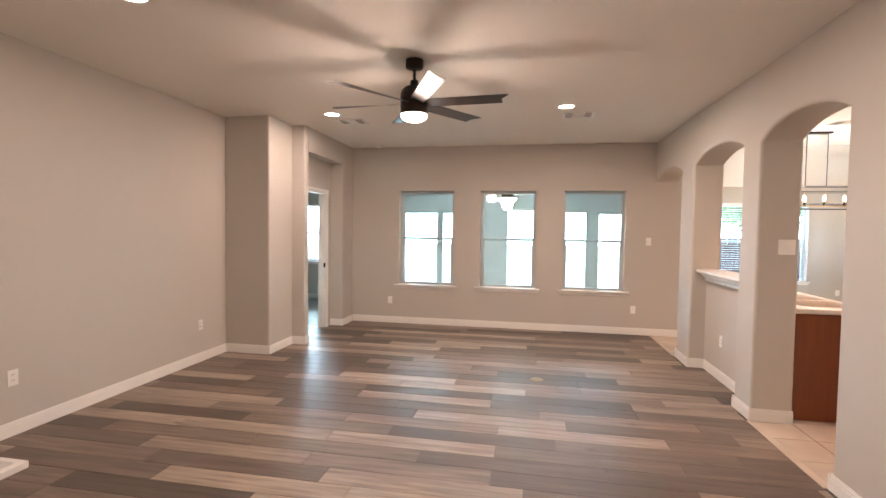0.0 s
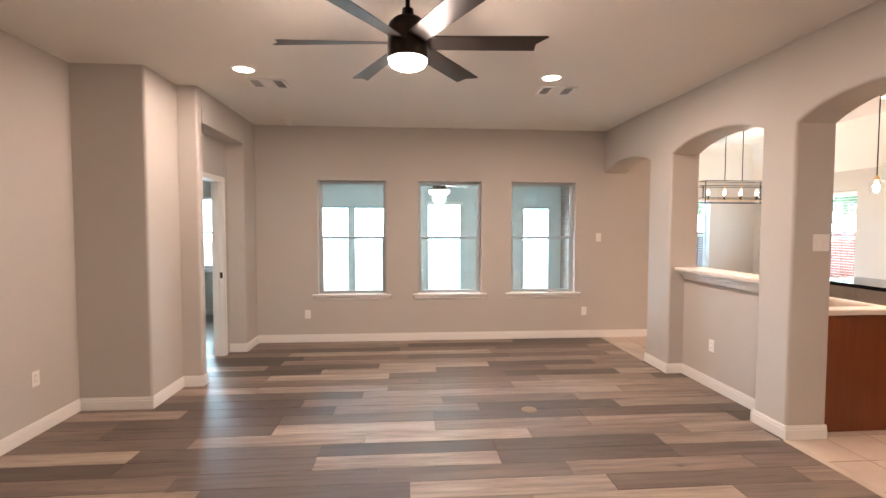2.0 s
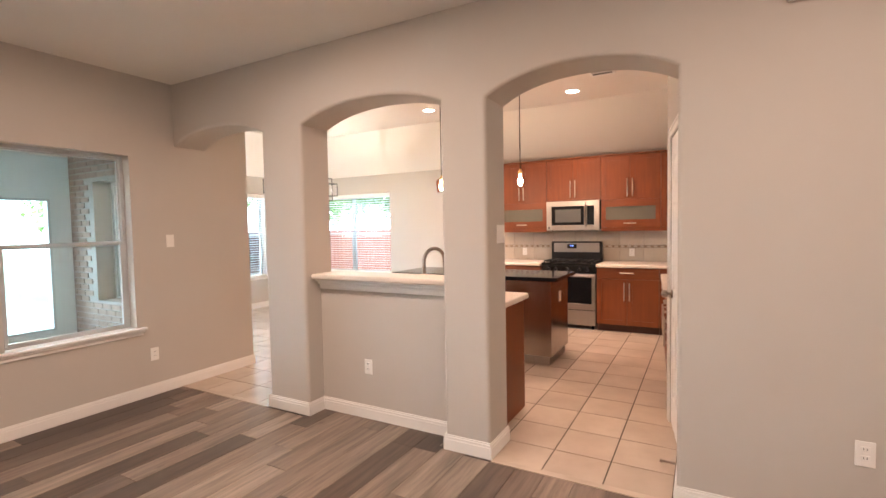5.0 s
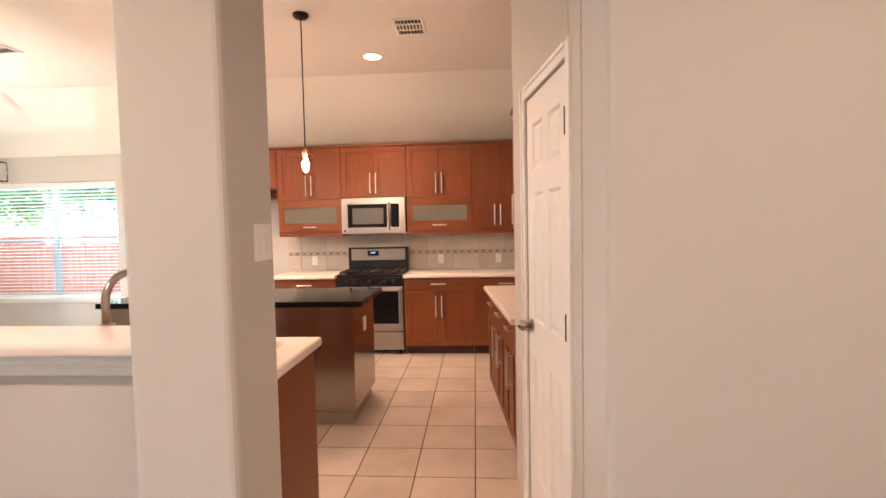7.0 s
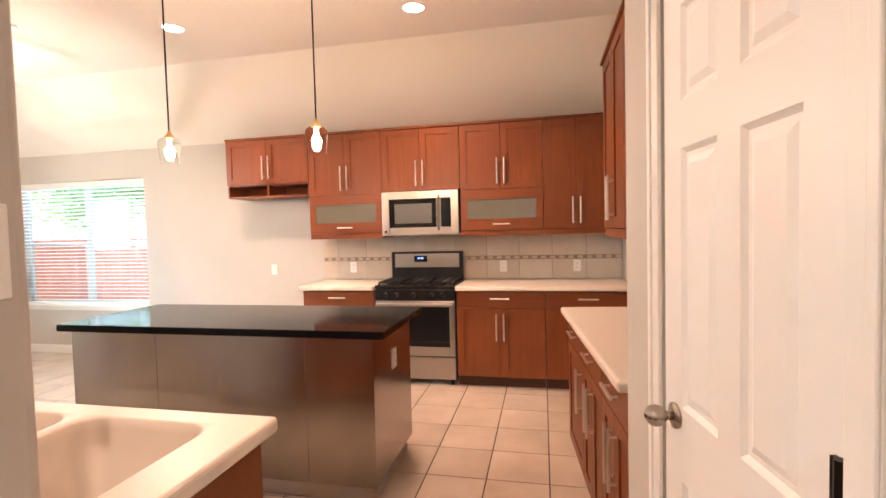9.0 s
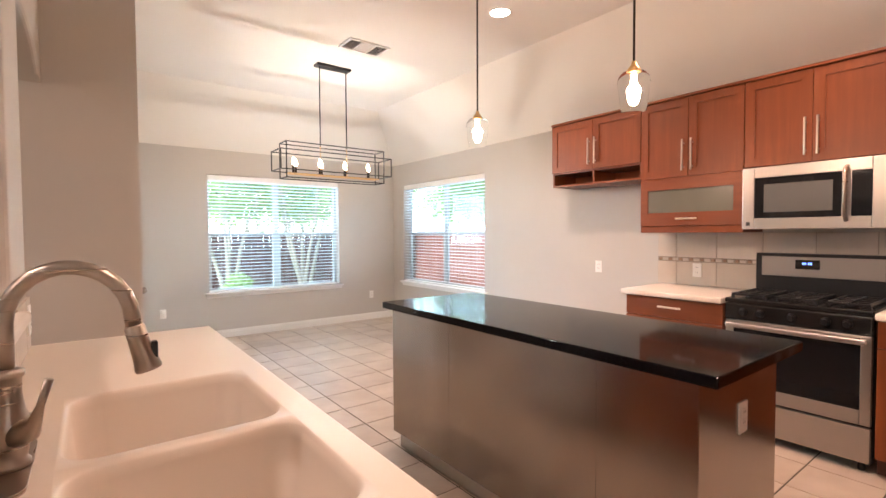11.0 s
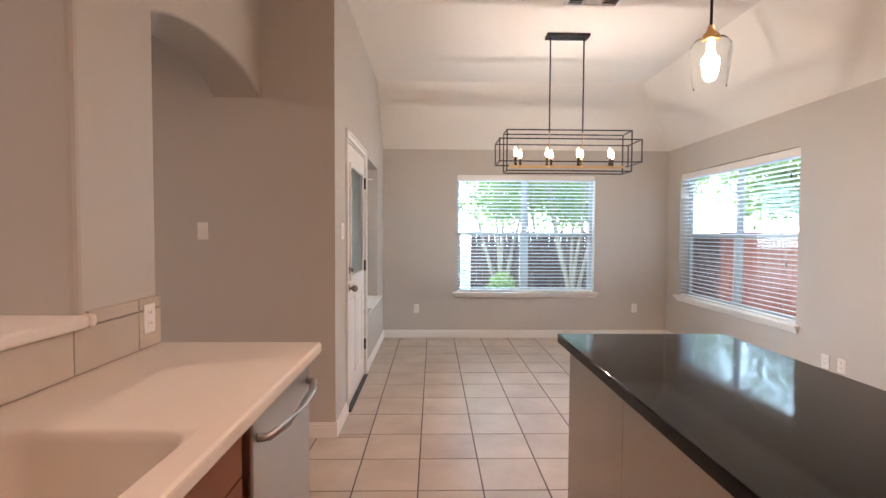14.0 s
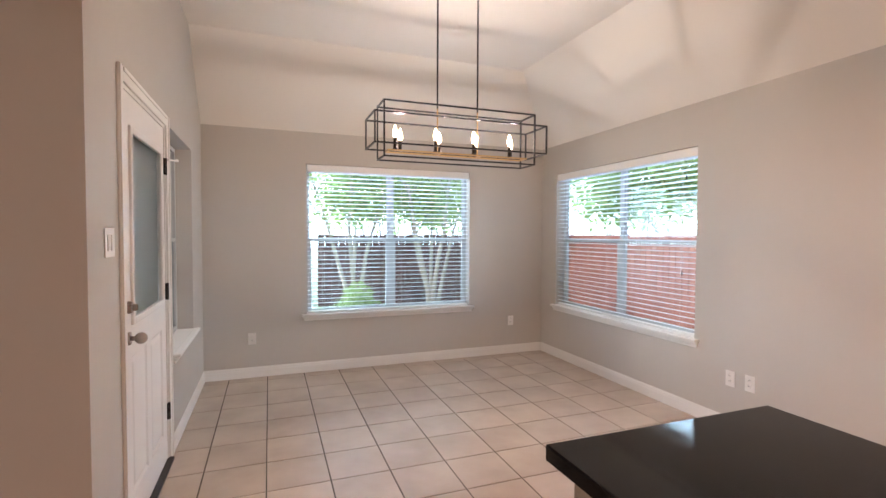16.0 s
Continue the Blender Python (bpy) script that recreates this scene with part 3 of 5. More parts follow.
def panel_door(f, u0, u1, z0, z1, d0, d1, cells, parent, name="door_leaf"):
    """A moulded door: flat stiles and rails round sunk, raised panels."""
    bm = B()
    us = sorted({u0, u1, *[c[0] for c in cells], *[c[1] for c in cells]})
    zs = sorted({z0, z1, *[c[2] for c in cells], *[c[3] for c in cells]})
    for a, b in zip(us, us[1:]):
        for c, e in zip(zs, zs[1:]):
            m = ((a + b) / 2, (c + e) / 2)
            if not any(q[0] < m[0] < q[1] and q[2] < m[1] < q[3] for q in cells):
                bm.faces.new([bm.verts.new(f.at(u, d1, z)) for u, z in ((a, c), (b, c), (b, e), (a, e))])
    for q in cells:
        if len(q) == 4:
            panel(f, bm, *q, d1)
    for pts in (((u0, d0, z0), (u0, d1, z0), (u0, d1, z1), (u0, d0, z1)), ((u1, d0, z0), (u1, d1, z0), (u1, d1, z1), (u1, d0, z1)), ((u0, d0, z1), (u0, d1, z1), (u1, d1, z1), (u1, d0, z1)), ((u0, d0, z0), (u0, d1, z0), (u1, d1, z0), (u1, d0, z0))):
        bm.faces.new([bm.verts.new(f.at(*p)) for p in pts])
    if not any(len(q) == 5 for q in cells):
        bm.faces.new([bm.verts.new(f.at(u, d0, z)) for u, z in ((u0, z0), (u1, z0), (u1, z1), (u0, z1))])
    bmesh.ops.remove_doubles(bm, verts=bm.verts, dist=0.0003)
    return part(name, bm, DOOR, parent)


def hinges(f, u, d, zs, parent):
    for z in zs:
        bm = B()
        f.rod(bm, (u, d, z - 0.052), (u, d, z + 0.052), 0.009, n=10)
        f.box(bm, u - 0.020, u + 0.020, d - 0.008, d + 0.001, z - 0.05, z + 0.05, 0.001)
        part("hinge", bm, BRONZE, parent)


# back door with a half light
d2 = thing("door_1", (KWX, 7.965, 0), "white half-glass back door, closed, with enclosed mini-blind", "door")
d2["kind"] = "structure"
u0, u1, zt = BD[0], BD[1], BD[3]
casing(NKW, u0, u1, zt, d2)
bm = B()
NKW.box(bm, u0, u0 + 0.018, -0.18, 0, 0.02, zt)
NKW.box(bm, u1 - 0.018, u1, -0.18, 0, 0.02, zt)
NKW.box(bm, u0 + 0.018, u1 - 0.018, -0.18, 0, zt - 0.018, zt)
part("jamb", bm, TRIM, d2)
g = (u0 + 0.15, u1 - 0.13, 1.03, 1.93)
leaf = panel_door(NKW, u0 + 0.02, u1 - 0.02, 0.02, zt - 0.02, -0.05, -0.006, [(*g, 1), (u0 + 0.13, (u0 + u1) / 2 - 0.04, 0.2, 0.86), ((u0 + u1) / 2 + 0.04, u1 - 0.13, 0.2, 0.86)], d2)
bm = B()
ring_frame(NKW, bm, g[0] - 0.02, g[1] + 0.02, g[2] - 0.02, g[3] + 0.02, -0.012, 0.008, 0.035, bevel=0.006)
part("light_frame", bm, DOOR, leaf)
bm = B()
NKW.box(bm, g[0], g[1], -0.03, -0.022, g[2], g[3])
part("pane", bm, FROST, leaf, "grey pane with closed blind behind")
bm = B()
NKW.box(bm, g[0], g[1], -0.04, -0.036, g[2], g[3])
part("enclosed_blind", bm, plain("grey_blind", (0.34, 0.35, 0.34), 0.6), leaf)
knob(NKW, u0 + 0.085, -0.006, 0.955, leaf)
bm = B()
NKW.rod(bm, (u0 + 0.085, -0.006, 1.10), (u0 + 0.085, 0.012, 1.10), 0.030, 0.026, 20)
NKW.box(bm, u0 + 0.079, u0 + 0.091, 0.012, 0.034, 1.085, 1.115, 0.003)
part("deadbolt", bm, NICKEL, leaf)
hinges(NKW, u1 - 0.012, 0.004, (0.32, 1.08, 1.86), leaf)
bm = B()
NKW.rod(bm, (u1 - 0.02, 0.02, 1.90), (u1 + 0.07, 0.05, 1.91), 0.006)
NKW.rod(bm, (u1 + 0.07, 0.05, 1.91), (u1 + 0.085, 0.055, 1.912), 0.009)
part("hinge_stop", bm, PLATE, leaf)
bm = B()
NKW.box(bm, u0, u1, -0.18, 0.03, 0.0, 0.02, 0.005)
part("sill_plate", bm, BLACK, d2, "dark metal threshold")

# bedroom doorway: frame only, the leaf stands open inside
AL = Face("x", -2.88, 1)
d3 = thing("door_2", (-2.88, 6.06, 0), "white doorway open onto a bright bedroom", "door")
d3["kind"] = "structure"
casing(AL, 5.68, 6.44, 2.06, d3, 0.06)
bm = B()
AL.box(bm, 5.66, 5.68, -0.12, 0, 0, 2.08)
AL.box(bm, 6.44, 6.46, -0.12, 0, 0, 2.08)
AL.box(bm, 5.68, 6.44, -0.12, 0, 2.06, 2.08)
AL.box(bm, 6.428, 6.44, -0.08, -0.04, 0, 2.06)
part("jamb", bm, TRIM, d3)
bm = B()
AL.box(bm, 6.437, 6.441, -0.035, -0.005, 0.93, 1.0)
part("strike_plate", bm, BRONZE, d3)

# pantry with its panelled door beside the arch, on a wall turned a few degrees
PY = 2.802
w = B()
box(w, 2.525, 3.42, PY - 0.5, PY - 0.1, 0, KC + 0.1)
box(w, 2.525, 2.530, PY - 0.1, PY, 0, KC + 0.1)
box(w, 3.140, 3.42, PY - 0.1, PY, 0, KC + 0.1)
box(w, 2.530, 3.140, PY - 0.1, PY, 2.09, KC + 0.1)
pantry = setting("wall_pantry", w, WALL, "greige pantry wall beside the kitchen", "wall")
w = B()
box(w, DX1, 2.545, 1.9, PY - 0.003, 0, KC + 0.1)
setting("wall_pantry_return", w, WALL, "greige wall end between arch and pantry", "wall")
PF = Face("y", PY, 1)
d4 = thing("door_3", (2.84, PY, 0), "white six-panel pantry door, closed", "door")
d4["kind"] = "structure"
casing(PF, 2.530, 3.140, 2.09, d4, 0.058)
cells = []
for a, b in ((2.530 + 0.10, 2.830 - 0.035), (2.840 + 0.035, 3.140 - 0.10)):
    for za, zb in ((0.22, 0.82), (1.0, 1.62), (1.73, 1.95)):
        cells.append((a, b, za, zb))
leaf = panel_door(PF, 2.537, 3.133, 0.012, 2.083, -0.04, -0.004, cells, d4)
knob(PF, 3.070, -0.004, 0.97, leaf)
hinges(PF, 2.542, 0.004, (0.3, 1.07, 1.86), leaf)
swing = Matrix.Translation((2.530, PY, 0)) @ Matrix.Rotation(radians(8.5), 4, "Z") @ Matrix.Translation((-2.530, -PY, 0))
pantry.matrix_basis = swing
d4.matrix_basis = swing @ Matrix.Translation((2.84, PY, 0))
bm = B()
sf = Face("y", 2.80, 1)
sf.rod(bm, (2.36, 0.014, 0.06), (2.36, 0.09, 0.06), 0.007)
sf.rod(bm, (2.36, 0.09, 0.06), (2.36, 0.105, 0.06), 0.01)
tagged(part("door_stop", bm, NICKEL), "small nickel spring stop on the baseboard", "door stop")


# ---- kitchen ----
KE = Face("x", EX, -1)
KS = Face("y", KSY, 1)
PEN = Face("x", DX1, 1)

MILK = plain("frosted_cabinet_glass", (0.15, 0.145, 0.115), 0.20, 0, 0.85, 5)


def handle(f, a, b, d, parent, r=0.0075):
    """A bar pull on two posts, from a to b as (u, z)."""
    bm = B()
    va, vb = Vector((a[0], a[1])), Vector((b[0], b[1]))
    f.rod(bm, (a[0], d + 0.03, a[1]), (b[0], d + 0.03, b[1]), r, n=10)
    for t in (0.12, 0.88):
        p = va.lerp(vb, t)
        f.rod(bm, (p.x, d, p.y), (p.x, d + 0.03, p.y), r * 0.75, n=8)
    part("handle", bm, PULL, parent, "brushed nickel bar handle")


def framed_front(f, bm, u0, u1, z0, z1, d, side, top, low, through_hole):
    """One welded front: a raised frame round a sunk panel, or round an open hole."""
    def ring(i, t, b, dd):
        return [bm.verts.new(f.at(u, dd, z)) for u, z in ((u0 + i, z0 + b), (u1 - i, z0 + b), (u1 - i, z1 - t), (u0 + i, z1 - t))]
    back, edge = ring(0, 0, 0, d), ring(0, 0, 0, d + 0.0175)
    front, rim = ring(0.0015, 0.0015, 0.0015, d + 0.019), ring(side, top, low, d + 0.019)
    sunk = ring(side, top, low, d if through_hole else d + 0.010)
    chain = [back, edge, front, rim, sunk]
    if through_hole:
        chain.append(back)
    else:
        bm.faces.new(sunk)
        bm.faces.new(back)
    for p, q in zip(chain, chain[1:]):
        for k in range(4):
            bm.faces.new((p[k], p[(k + 1) % 4], q[(k + 1) % 4], q[k]))


def shaker(f, u0, u1, z0, z1, d, parent, pull=None, pane=None, name="door", mat=None):
    """A frame-and-panel front; the panel is sunk, or glazed where pane is given."""
    g, w = 0.0015, 0.062
    u0, u1, z0, z1 = u0 + g, u1 - g, z0 + g, z1 - g
    bm = B()
    if z1 - z0 > 0.2:
        framed_front(f, bm, u0, u1, z0, z1, d, w, 0.092 if pane else w, 0.105 if pane else w, bool(pane))
    else:
        f.box(bm, u0, u1, d, d + 0.019, z0, z1, 0.002)
    dr = part(name, bm, mat or CHERRY, parent)
    if pane:
        bm = B()
        f.box(bm, u0 + w, u1 - w, d + 0.006, d + 0.010, z0 + 0.105, z1 - 0.092)
        part("glass", bm, pane, dr, "frosted glass pane")
    if pull == "low":
        handle(f, ((u0 + u1) / 2 - 0.08, z0 + 0.055), ((u0 + u1) / 2 + 0.08, z0 + 0.055), d + 0.019, dr)
    elif pull == "top":
        handle(f, ((u0 + u1) / 2 - 0.085, (z0 + z1) / 2 + 0.01), ((u0 + u1) / 2 + 0.085, (z0 + z1) / 2 + 0.01), d + 0.019, dr)
    elif pull:
        side, za, zb = pull
        u = u1 - 0.032 if side > 0 else u0 + 0.032
        handle(f, (u, za), (u, zb), d + 0.019, dr)
    return dr


def carcass(f, bm, u0, u1, z0, z1, d):
    """An open box of boards: two sides, top, bottom and back."""
    t = 0.016
    f.box(bm, u0, u0 + t, 0.002, d, z0, z1)
    f.box(bm, u1 - t, u1, 0.002, d, z0, z1)
    f.box(bm, u0 + t, u1 - t, 0.002, d, z0, z0 + t)
    f.box(bm, u0 + t, u1 - t, 0.002, d, z1 - t, z1)
    f.box(bm, u0 + t, u1 - t, 0.002, 0.012, z0 + t, z1 - t)


def wall_cabinet(f, u0, u1, z0, z1, label, zm=None, d=0.35, doors=2, flap=False, cubby=None):
    th = thing("wall_cabinet", f.at((u0 + u1) / 2, 0, z0), label, "cabinet", "kitchen wall cabinets")
    bm = B()
    carcass(f, bm, u0 + 0.001, u1 - 0.001, z0, z1, d)
    part("body", bm, CHERRY, th)
    lo = z0
    if flap:
        lo = zm
        shaker(f, u0, u1, z0 + 0.052, zm, d, th, "low", MILK, "flap_door", CHERRY_X)
        bm = B()
        f.box(bm, u0, u1, d - 0.02, d + 0.012, z0, z0 + 0.05, 0.002)
        part("light_rail", bm, CHERRY_X, th)
        bm = B()
        f.box(bm, u0 + 0.02, u1 - 0.02, 0.03, d - 0.03, (z0 + zm) / 2 + 0.03, (z0 + zm) / 2 + 0.046)
        part("shelf", bm, plain("pale_shelf", (0.5, 0.48, 0.42), 0.5), th)
    if cubby:
        lo = cubby
        bm = B()
        f.box(bm, u0 + 0.016, u1 - 0.016, 0.012, d, cubby - 0.014, cubby)
        f.box(bm, (u0 + u1) / 2 - 0.009, (u0 + u1) / 2 + 0.009, 0.012, d, z0 + 0.016, cubby - 0.014)
        part("divider", bm, CHERRY, th)
    if not flap and not cubby and z0 < 1.5:
        bm = B()
        f.box(bm, u0, u1, d - 0.02, d + 0.012, z0, z0 + 0.05, 0.002)
        part("light_rail", bm, CHERRY_X, th)
        lo = z0 + 0.052
    w = (u1 - u0) / doors
    for k in range(doors):
        side = 1 if (k % 2 == 0) else -1
        zh = lo + 0.045
        shaker(f, u0 + k * w, u0 + (k + 1) * w, lo, z1, d, th, (side, zh, zh + 0.24))
    bm = B()
    f.box(bm, u0, u1, 0.002, d + 0.035, z1 + 0.001, z1 + 0.02, 0.003)
    part("top_board", bm, CHERRY_X, th)
    return th


CZ = 1.375
wall_cabinet(KE, 5.51, 6.45, 1.825, 2.42, "cherry cabinet with two doors above open cubbies", cubby=1.96)
wall_cabinet(KE, 4.735, 5.508, CZ, 2.42, "cherry cabinet with frosted glass flap door", zm=1.81, flap=True)
wall_cabinet(KE, 3.955, 4.733, 1.825, 2.42, "short cherry cabinet above the microwave")
wall_cabinet(KE, 3.185, 3.953, CZ, 2.42, "cherry cabinet with frosted glass flap door", zm=1.81, flap=True)
wall_cabinet(KE, 2.60, 3.183, CZ, 2.42, "tall narrow cherry cabinet with two doors")
wall_cabinet(KS, 3.52, 4.16, CZ, 2.42, "cherry cabinet above the side counter")
wall_cabinet(KS, 4.162, 4.90, CZ, 2.42, "cherry cabinet above the side counter")


def base_cabinet(f, u0, u1, label, d=0.58, doors=2, top=0.885, drawers=1, kick=0.10, z_drawer=0.155):
    th = thing("base_cabinet", f.at((u0 + u1) / 2, 0, 0), label, "cabinet", "kitchen base cabinets")
    bm = B()
    f.box(bm, u0 + 0.001, u1 - 0.001, 0.002, d, kick, top)
    part("body", bm, CHERRY, th)
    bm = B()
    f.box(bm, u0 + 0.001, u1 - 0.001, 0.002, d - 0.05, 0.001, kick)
    part("toe_kick", bm, DARKKICK, th)
    w = (u1 - u0) / drawers
    for k in range(drawers):
        shaker(f, u0 + k * w, u0 + (k + 1) * w, top - z_drawer, top - 0.005, d, th, "top", name="drawer", mat=CHERRY_X)
    w = (u1 - u0) / doors
    for k in range(doors):
        side = 1 if (k % 2 == 0) else -1
        if doors == 1:
            side = -1
        shaker(f, u0 + k * w, u0 + (k + 1) * w, kick + 0.005, top - z_drawer - 0.002, d, th, (side, 0.44, 0.68))
    return th


base_cabinet(KE, 4.765, 5.49, "cherry base cabinet with drawer and two doors")
base_cabinet(KE, 3.185, 3.972, "cherry base cabinet with drawer and two doors")
base_cabinet(KE, 2.46, 3.183, "cherry corner base cabinet with drawer", doors=1)
side = [base_cabinet(KS, 3.45, 3.89, "cherry base cabinet with drawer and long pulls", doors=2, drawers=1),
        base_cabinet(KS, 3.892, 4.36, "cherry base cabinet with drawer and long pulls", doors=2, drawers=1),
        base_cabinet(KS, 4.362, 4.88, "cherry base cabinet with drawers and long pulls", doors=1, drawers=1)]


def worktop(label, f, u0, u1, d, name="countertop"):
    bm = B()
    f.box(bm, u0, u1, 0.001, d, 0.886, 0.928, 0.012, 3)
    return tagged(part(name, bm, SOLID), label, "countertop")


worktop("cream solid-surface countertop beside the range", KE, 4.762, 5.52, 0.64)
worktop("cream solid-surface countertop beside the range", KE, 2.455, 3.978, 0.64)
side.append(worktop("cream solid-surface side countertop", KS, 3.44, 4.92, 0.64))
lean = Matrix.Translation((4.92, KSY + 0.64, 0)) @ Matrix.Rotation(radians(5), 4, "Z") @ Matrix.Translation((-4.92, -KSY - 0.64, 0))
for o in side:
    o.matrix_basis = lean @ Matrix.Translation(o.location)

# backsplash: two rows of tile with a mosaic band between
bm = B()
KE.box(bm, 2.455, 5.545, 0.0, 0.004, 0.93, 1.374)
sp = setting("backsplash", bm, GROUTL, "beige tile backsplash with a brown mosaic band", "backsplash")
T = 0.325
tile_mesh = {}


def wall_tile(f, u0, u1, z0, z1, mat, parent, name="wall_tile", d0=0.004, d1=0.010):
    k = (f.axis, round(u1 - u0, 3), round(z1 - z0, 3), mat.name)
    if k not in tile_mesh:
        b = B()
        hu, hz = (u1 - u0) / 2 - 0.0015, (z1 - z0) / 2 - 0.0015
        ff = Face(f.axis, 0, f.s)
        lo = [b.verts.new(ff.at(u, d0, z)) for u, z in ((-hu, -hz), (hu, -hz), (hu, hz), (-hu, hz))]
        hi = [b.verts.new(ff.at(u * (hu - 0.002) / hu, d1, z * (hz - 0.002) / hz)) for u, z in ((-hu, -hz), (hu, -hz), (hu, hz), (-hu, hz))]
        b.faces.new(hi)
        for i in range(4):
            b.faces.new((lo[i], lo[(i + 1) % 4], hi[(i + 1) % 4], hi[i]))
        tile_mesh[k] = mesh_of(name, b, mat)
    o = new(name, tile_mesh[k])
    o.location = f.at((u0 + u1) / 2, 0, (z0 + z1) / 2)
    o.parent = parent


u = 2.455
while u < 5.54:
    ub = min(u + T, 5.545)
    wall_tile(KE, u, ub, 0.93, 1.128, SPLASH, sp)
    wall_tile(KE, u, ub, 1.164, 1.374, SPLASH, sp)
    u = ub
u = 2.46
k = 0
while u < 5.53:
    wall_tile(KE, u, u + (0.03 if k % 2 else 0.052), 1.132, 1.160, MOSAIC if k % 2 else SPLASH, sp, "mosaic_tile")
    u += 0.033 if k % 2 else 0.055
    k += 1
KET = Face("x", EX - 0.010, -1)
for u in (5.205, 3.59, 2.87):
    outlet(KET, u, 1.06, "white outlet in the tiled backsplash")

# microwave over the range
mw = thing("microwave", (EX - 0.2, 4.345, 1.395), "stainless over-the-range microwave with dark window", "microwave")
a, b, z0, z1 = 3.968, 4.728, 1.395, 1.818
bm = B()
KE.box(bm, a, b, 0.002, 0.375, z0 + 0.012, z1, 0.003)
part("body", bm, BLACK, mw)
bm = B()
ring_frame(KE, bm, a, b, z0, z1, 0.377, 0.405, 0.075, bevel=0.004)
KE.box(bm, a + 0.17, a + 0.215, 0.377, 0.405, z0 + 0.075, z1 - 0.075)
part("door_frame", bm, STEEL, mw)
bm = B()
KE.box(bm, a + 0.215, b - 0.075, 0.377, 0.399, z0 + 0.075, z1 - 0.075)
part("window", bm, OVENGLASS, mw)
bm = B()
KE.box(bm, a + 0.26, b - 0.13, 0.3992, 0.4005, z0 + 0.115, z1 - 0.12)
part("mesh_screen", bm, plain("grey_screen", (0.10, 0.10, 0.095), 0.3), mw)
bm = B()
KE.box(bm, a + 0.075, a + 0.17, 0.377, 0.402, z0 + 0.075, z1 - 0.075)
part("control_panel", bm, OVENGLASS, mw)
bm = B()
tube(bm, [KE.at(a + 0.193, dd, zz) for dd, zz in ((0.404, z0 + 0.05), (0.437, z0 + 0.075), (0.45, z0 + 0.2), (0.45, z1 - 0.2), (0.437, z1 - 0.065), (0.404, z1 - 0.045))], 0.012)
part("handle", bm, NICKEL, mw, smooth=True)
bm = B()
KE.box(bm, b - 0.05, b - 0.025, 0.405, 0.4065, z0 + 0.025, z0 + 0.05)
part("badge", bm, DARKSLOT, mw)

# gas range
rg = thing("gas_range", (EX - 0.3, 4.37, 0), "stainless gas range with black cooktop and oven", "range")
a, b = 3.988, 4.752
bm = B()
KE.box(bm, a, b, 0.02, 0.56, 0.05, 0.90, 0.004)
part("body", bm, BLACK, rg)
bm = B()
KE.box(bm, a - 0.002, b + 0.002, 0.02, 0.60, 0.902, 0.932, 0.008, 3)
part("cooktop", bm, plain("black_enamel", (0.012, 0.012, 0.012), 0.15), rg)
bm = B()
KE.box(bm, a + 0.005, b - 0.005, 0.03, 0.085, 0.933, 1.222, 0.008, 3)
part("backguard", bm, BLACK, rg)
bm = B()
KE.box(bm, a + 0.04, b - 0.045, 0.0855, 0.091, 1.06, 1.20, 0.002)
part("backguard_panel", bm, STEEL, rg)
bm = B()
KE.box(bm, 4.36, 4.50, 0.0915, 0.096, 1.115, 1.18, 0.002)
cp = part("clock_display", bm, OVENGLASS, rg)
bm = B()
for k in range(4):
    KE.box(bm, 4.405 + k * 0.013 + (0.006 if k > 1 else 0), 4.414 + k * 0.013 + (0.006 if k > 1 else 0), 0.0962, 0.0967, 1.146, 1.162)
part("digits", bm, BLUE, cp, "blue lit clock digits")
for k, (u, wd) in enumerate(((4.11, 0.21), (4.37, 0.22), (4.63, 0.21))):
    bm = B()
    for t in (-1, 0, 1):
        KE.box(bm, u + t * wd * 0.45 - 0.006, u + t * wd * 0.45 + 0.006, 0.12, 0.55, 0.948, 0.962, 0.002)
    for dd in (0.125, 0.23, 0.335, 0.44, 0.54):
        KE.box(bm, u - wd * 0.47, u + wd * 0.47, dd - 0.006, dd + 0.006, 0.946, 0.960, 0.002)
    for t in (-1, 1):
        for dd in (0.125, 0.54):
            KE.box(bm, u + t * wd * 0.45 - 0.008, u + t * wd * 0.45 + 0.008, dd - 0.008, dd + 0.008, 0.932, 0.95)
    part("grate", bm, BLACK, rg, "black cast-iron grate")
for u, dd in ((4.11, 0.2), (4.11, 0.46), (4.37, 0.33), (4.63, 0.2), (4.63, 0.46)):
    bm = B()
    p = KE.at(u, dd, 0)
    rod(bm, (p[0], p[1], 0.932), (p[0], p[1], 0.945), 0.042, n=20)
    part("burner", bm, BLACK, rg)
bm = B()
KE.box(bm, a, b, 0.562, 0.60, 0.79, 0.900, 0.01, 3)
part("knob_panel", bm, plain("black_panel", (0.012, 0.012, 0.012), 0.2), rg)
for u in (4.10, 4.20, 4.37, 4.54, 4.64):
    bm = B()
    KE.rod(bm, (u, 0.60, 0.845), (u, 0.612, 0.845), 0.026, 0.024, 18)
    KE.rod(bm, (u, 0.612, 0.845), (u, 0.634, 0.845), 0.020, 0.017, 18)
    part("knob", bm, BLACK, rg)
bm = B()
ring_frame(KE, bm, a + 0.004, b - 0.004, 0.275, 0.785, 0.562, 0.595, 0.05, 0.085, 0.004)
od = part("oven_door", bm, STEEL, rg)
bm = B()
KE.box(bm, a + 0.054, b - 0.054, 0.562, 0.592, 0.36, 0.735)
part("oven_window", bm, OVENGLASS, od)
bm = B()
KE.box(bm, a + 0.02, b - 0.02, 0.63, 0.652, 0.742, 0.772, 0.008, 3)
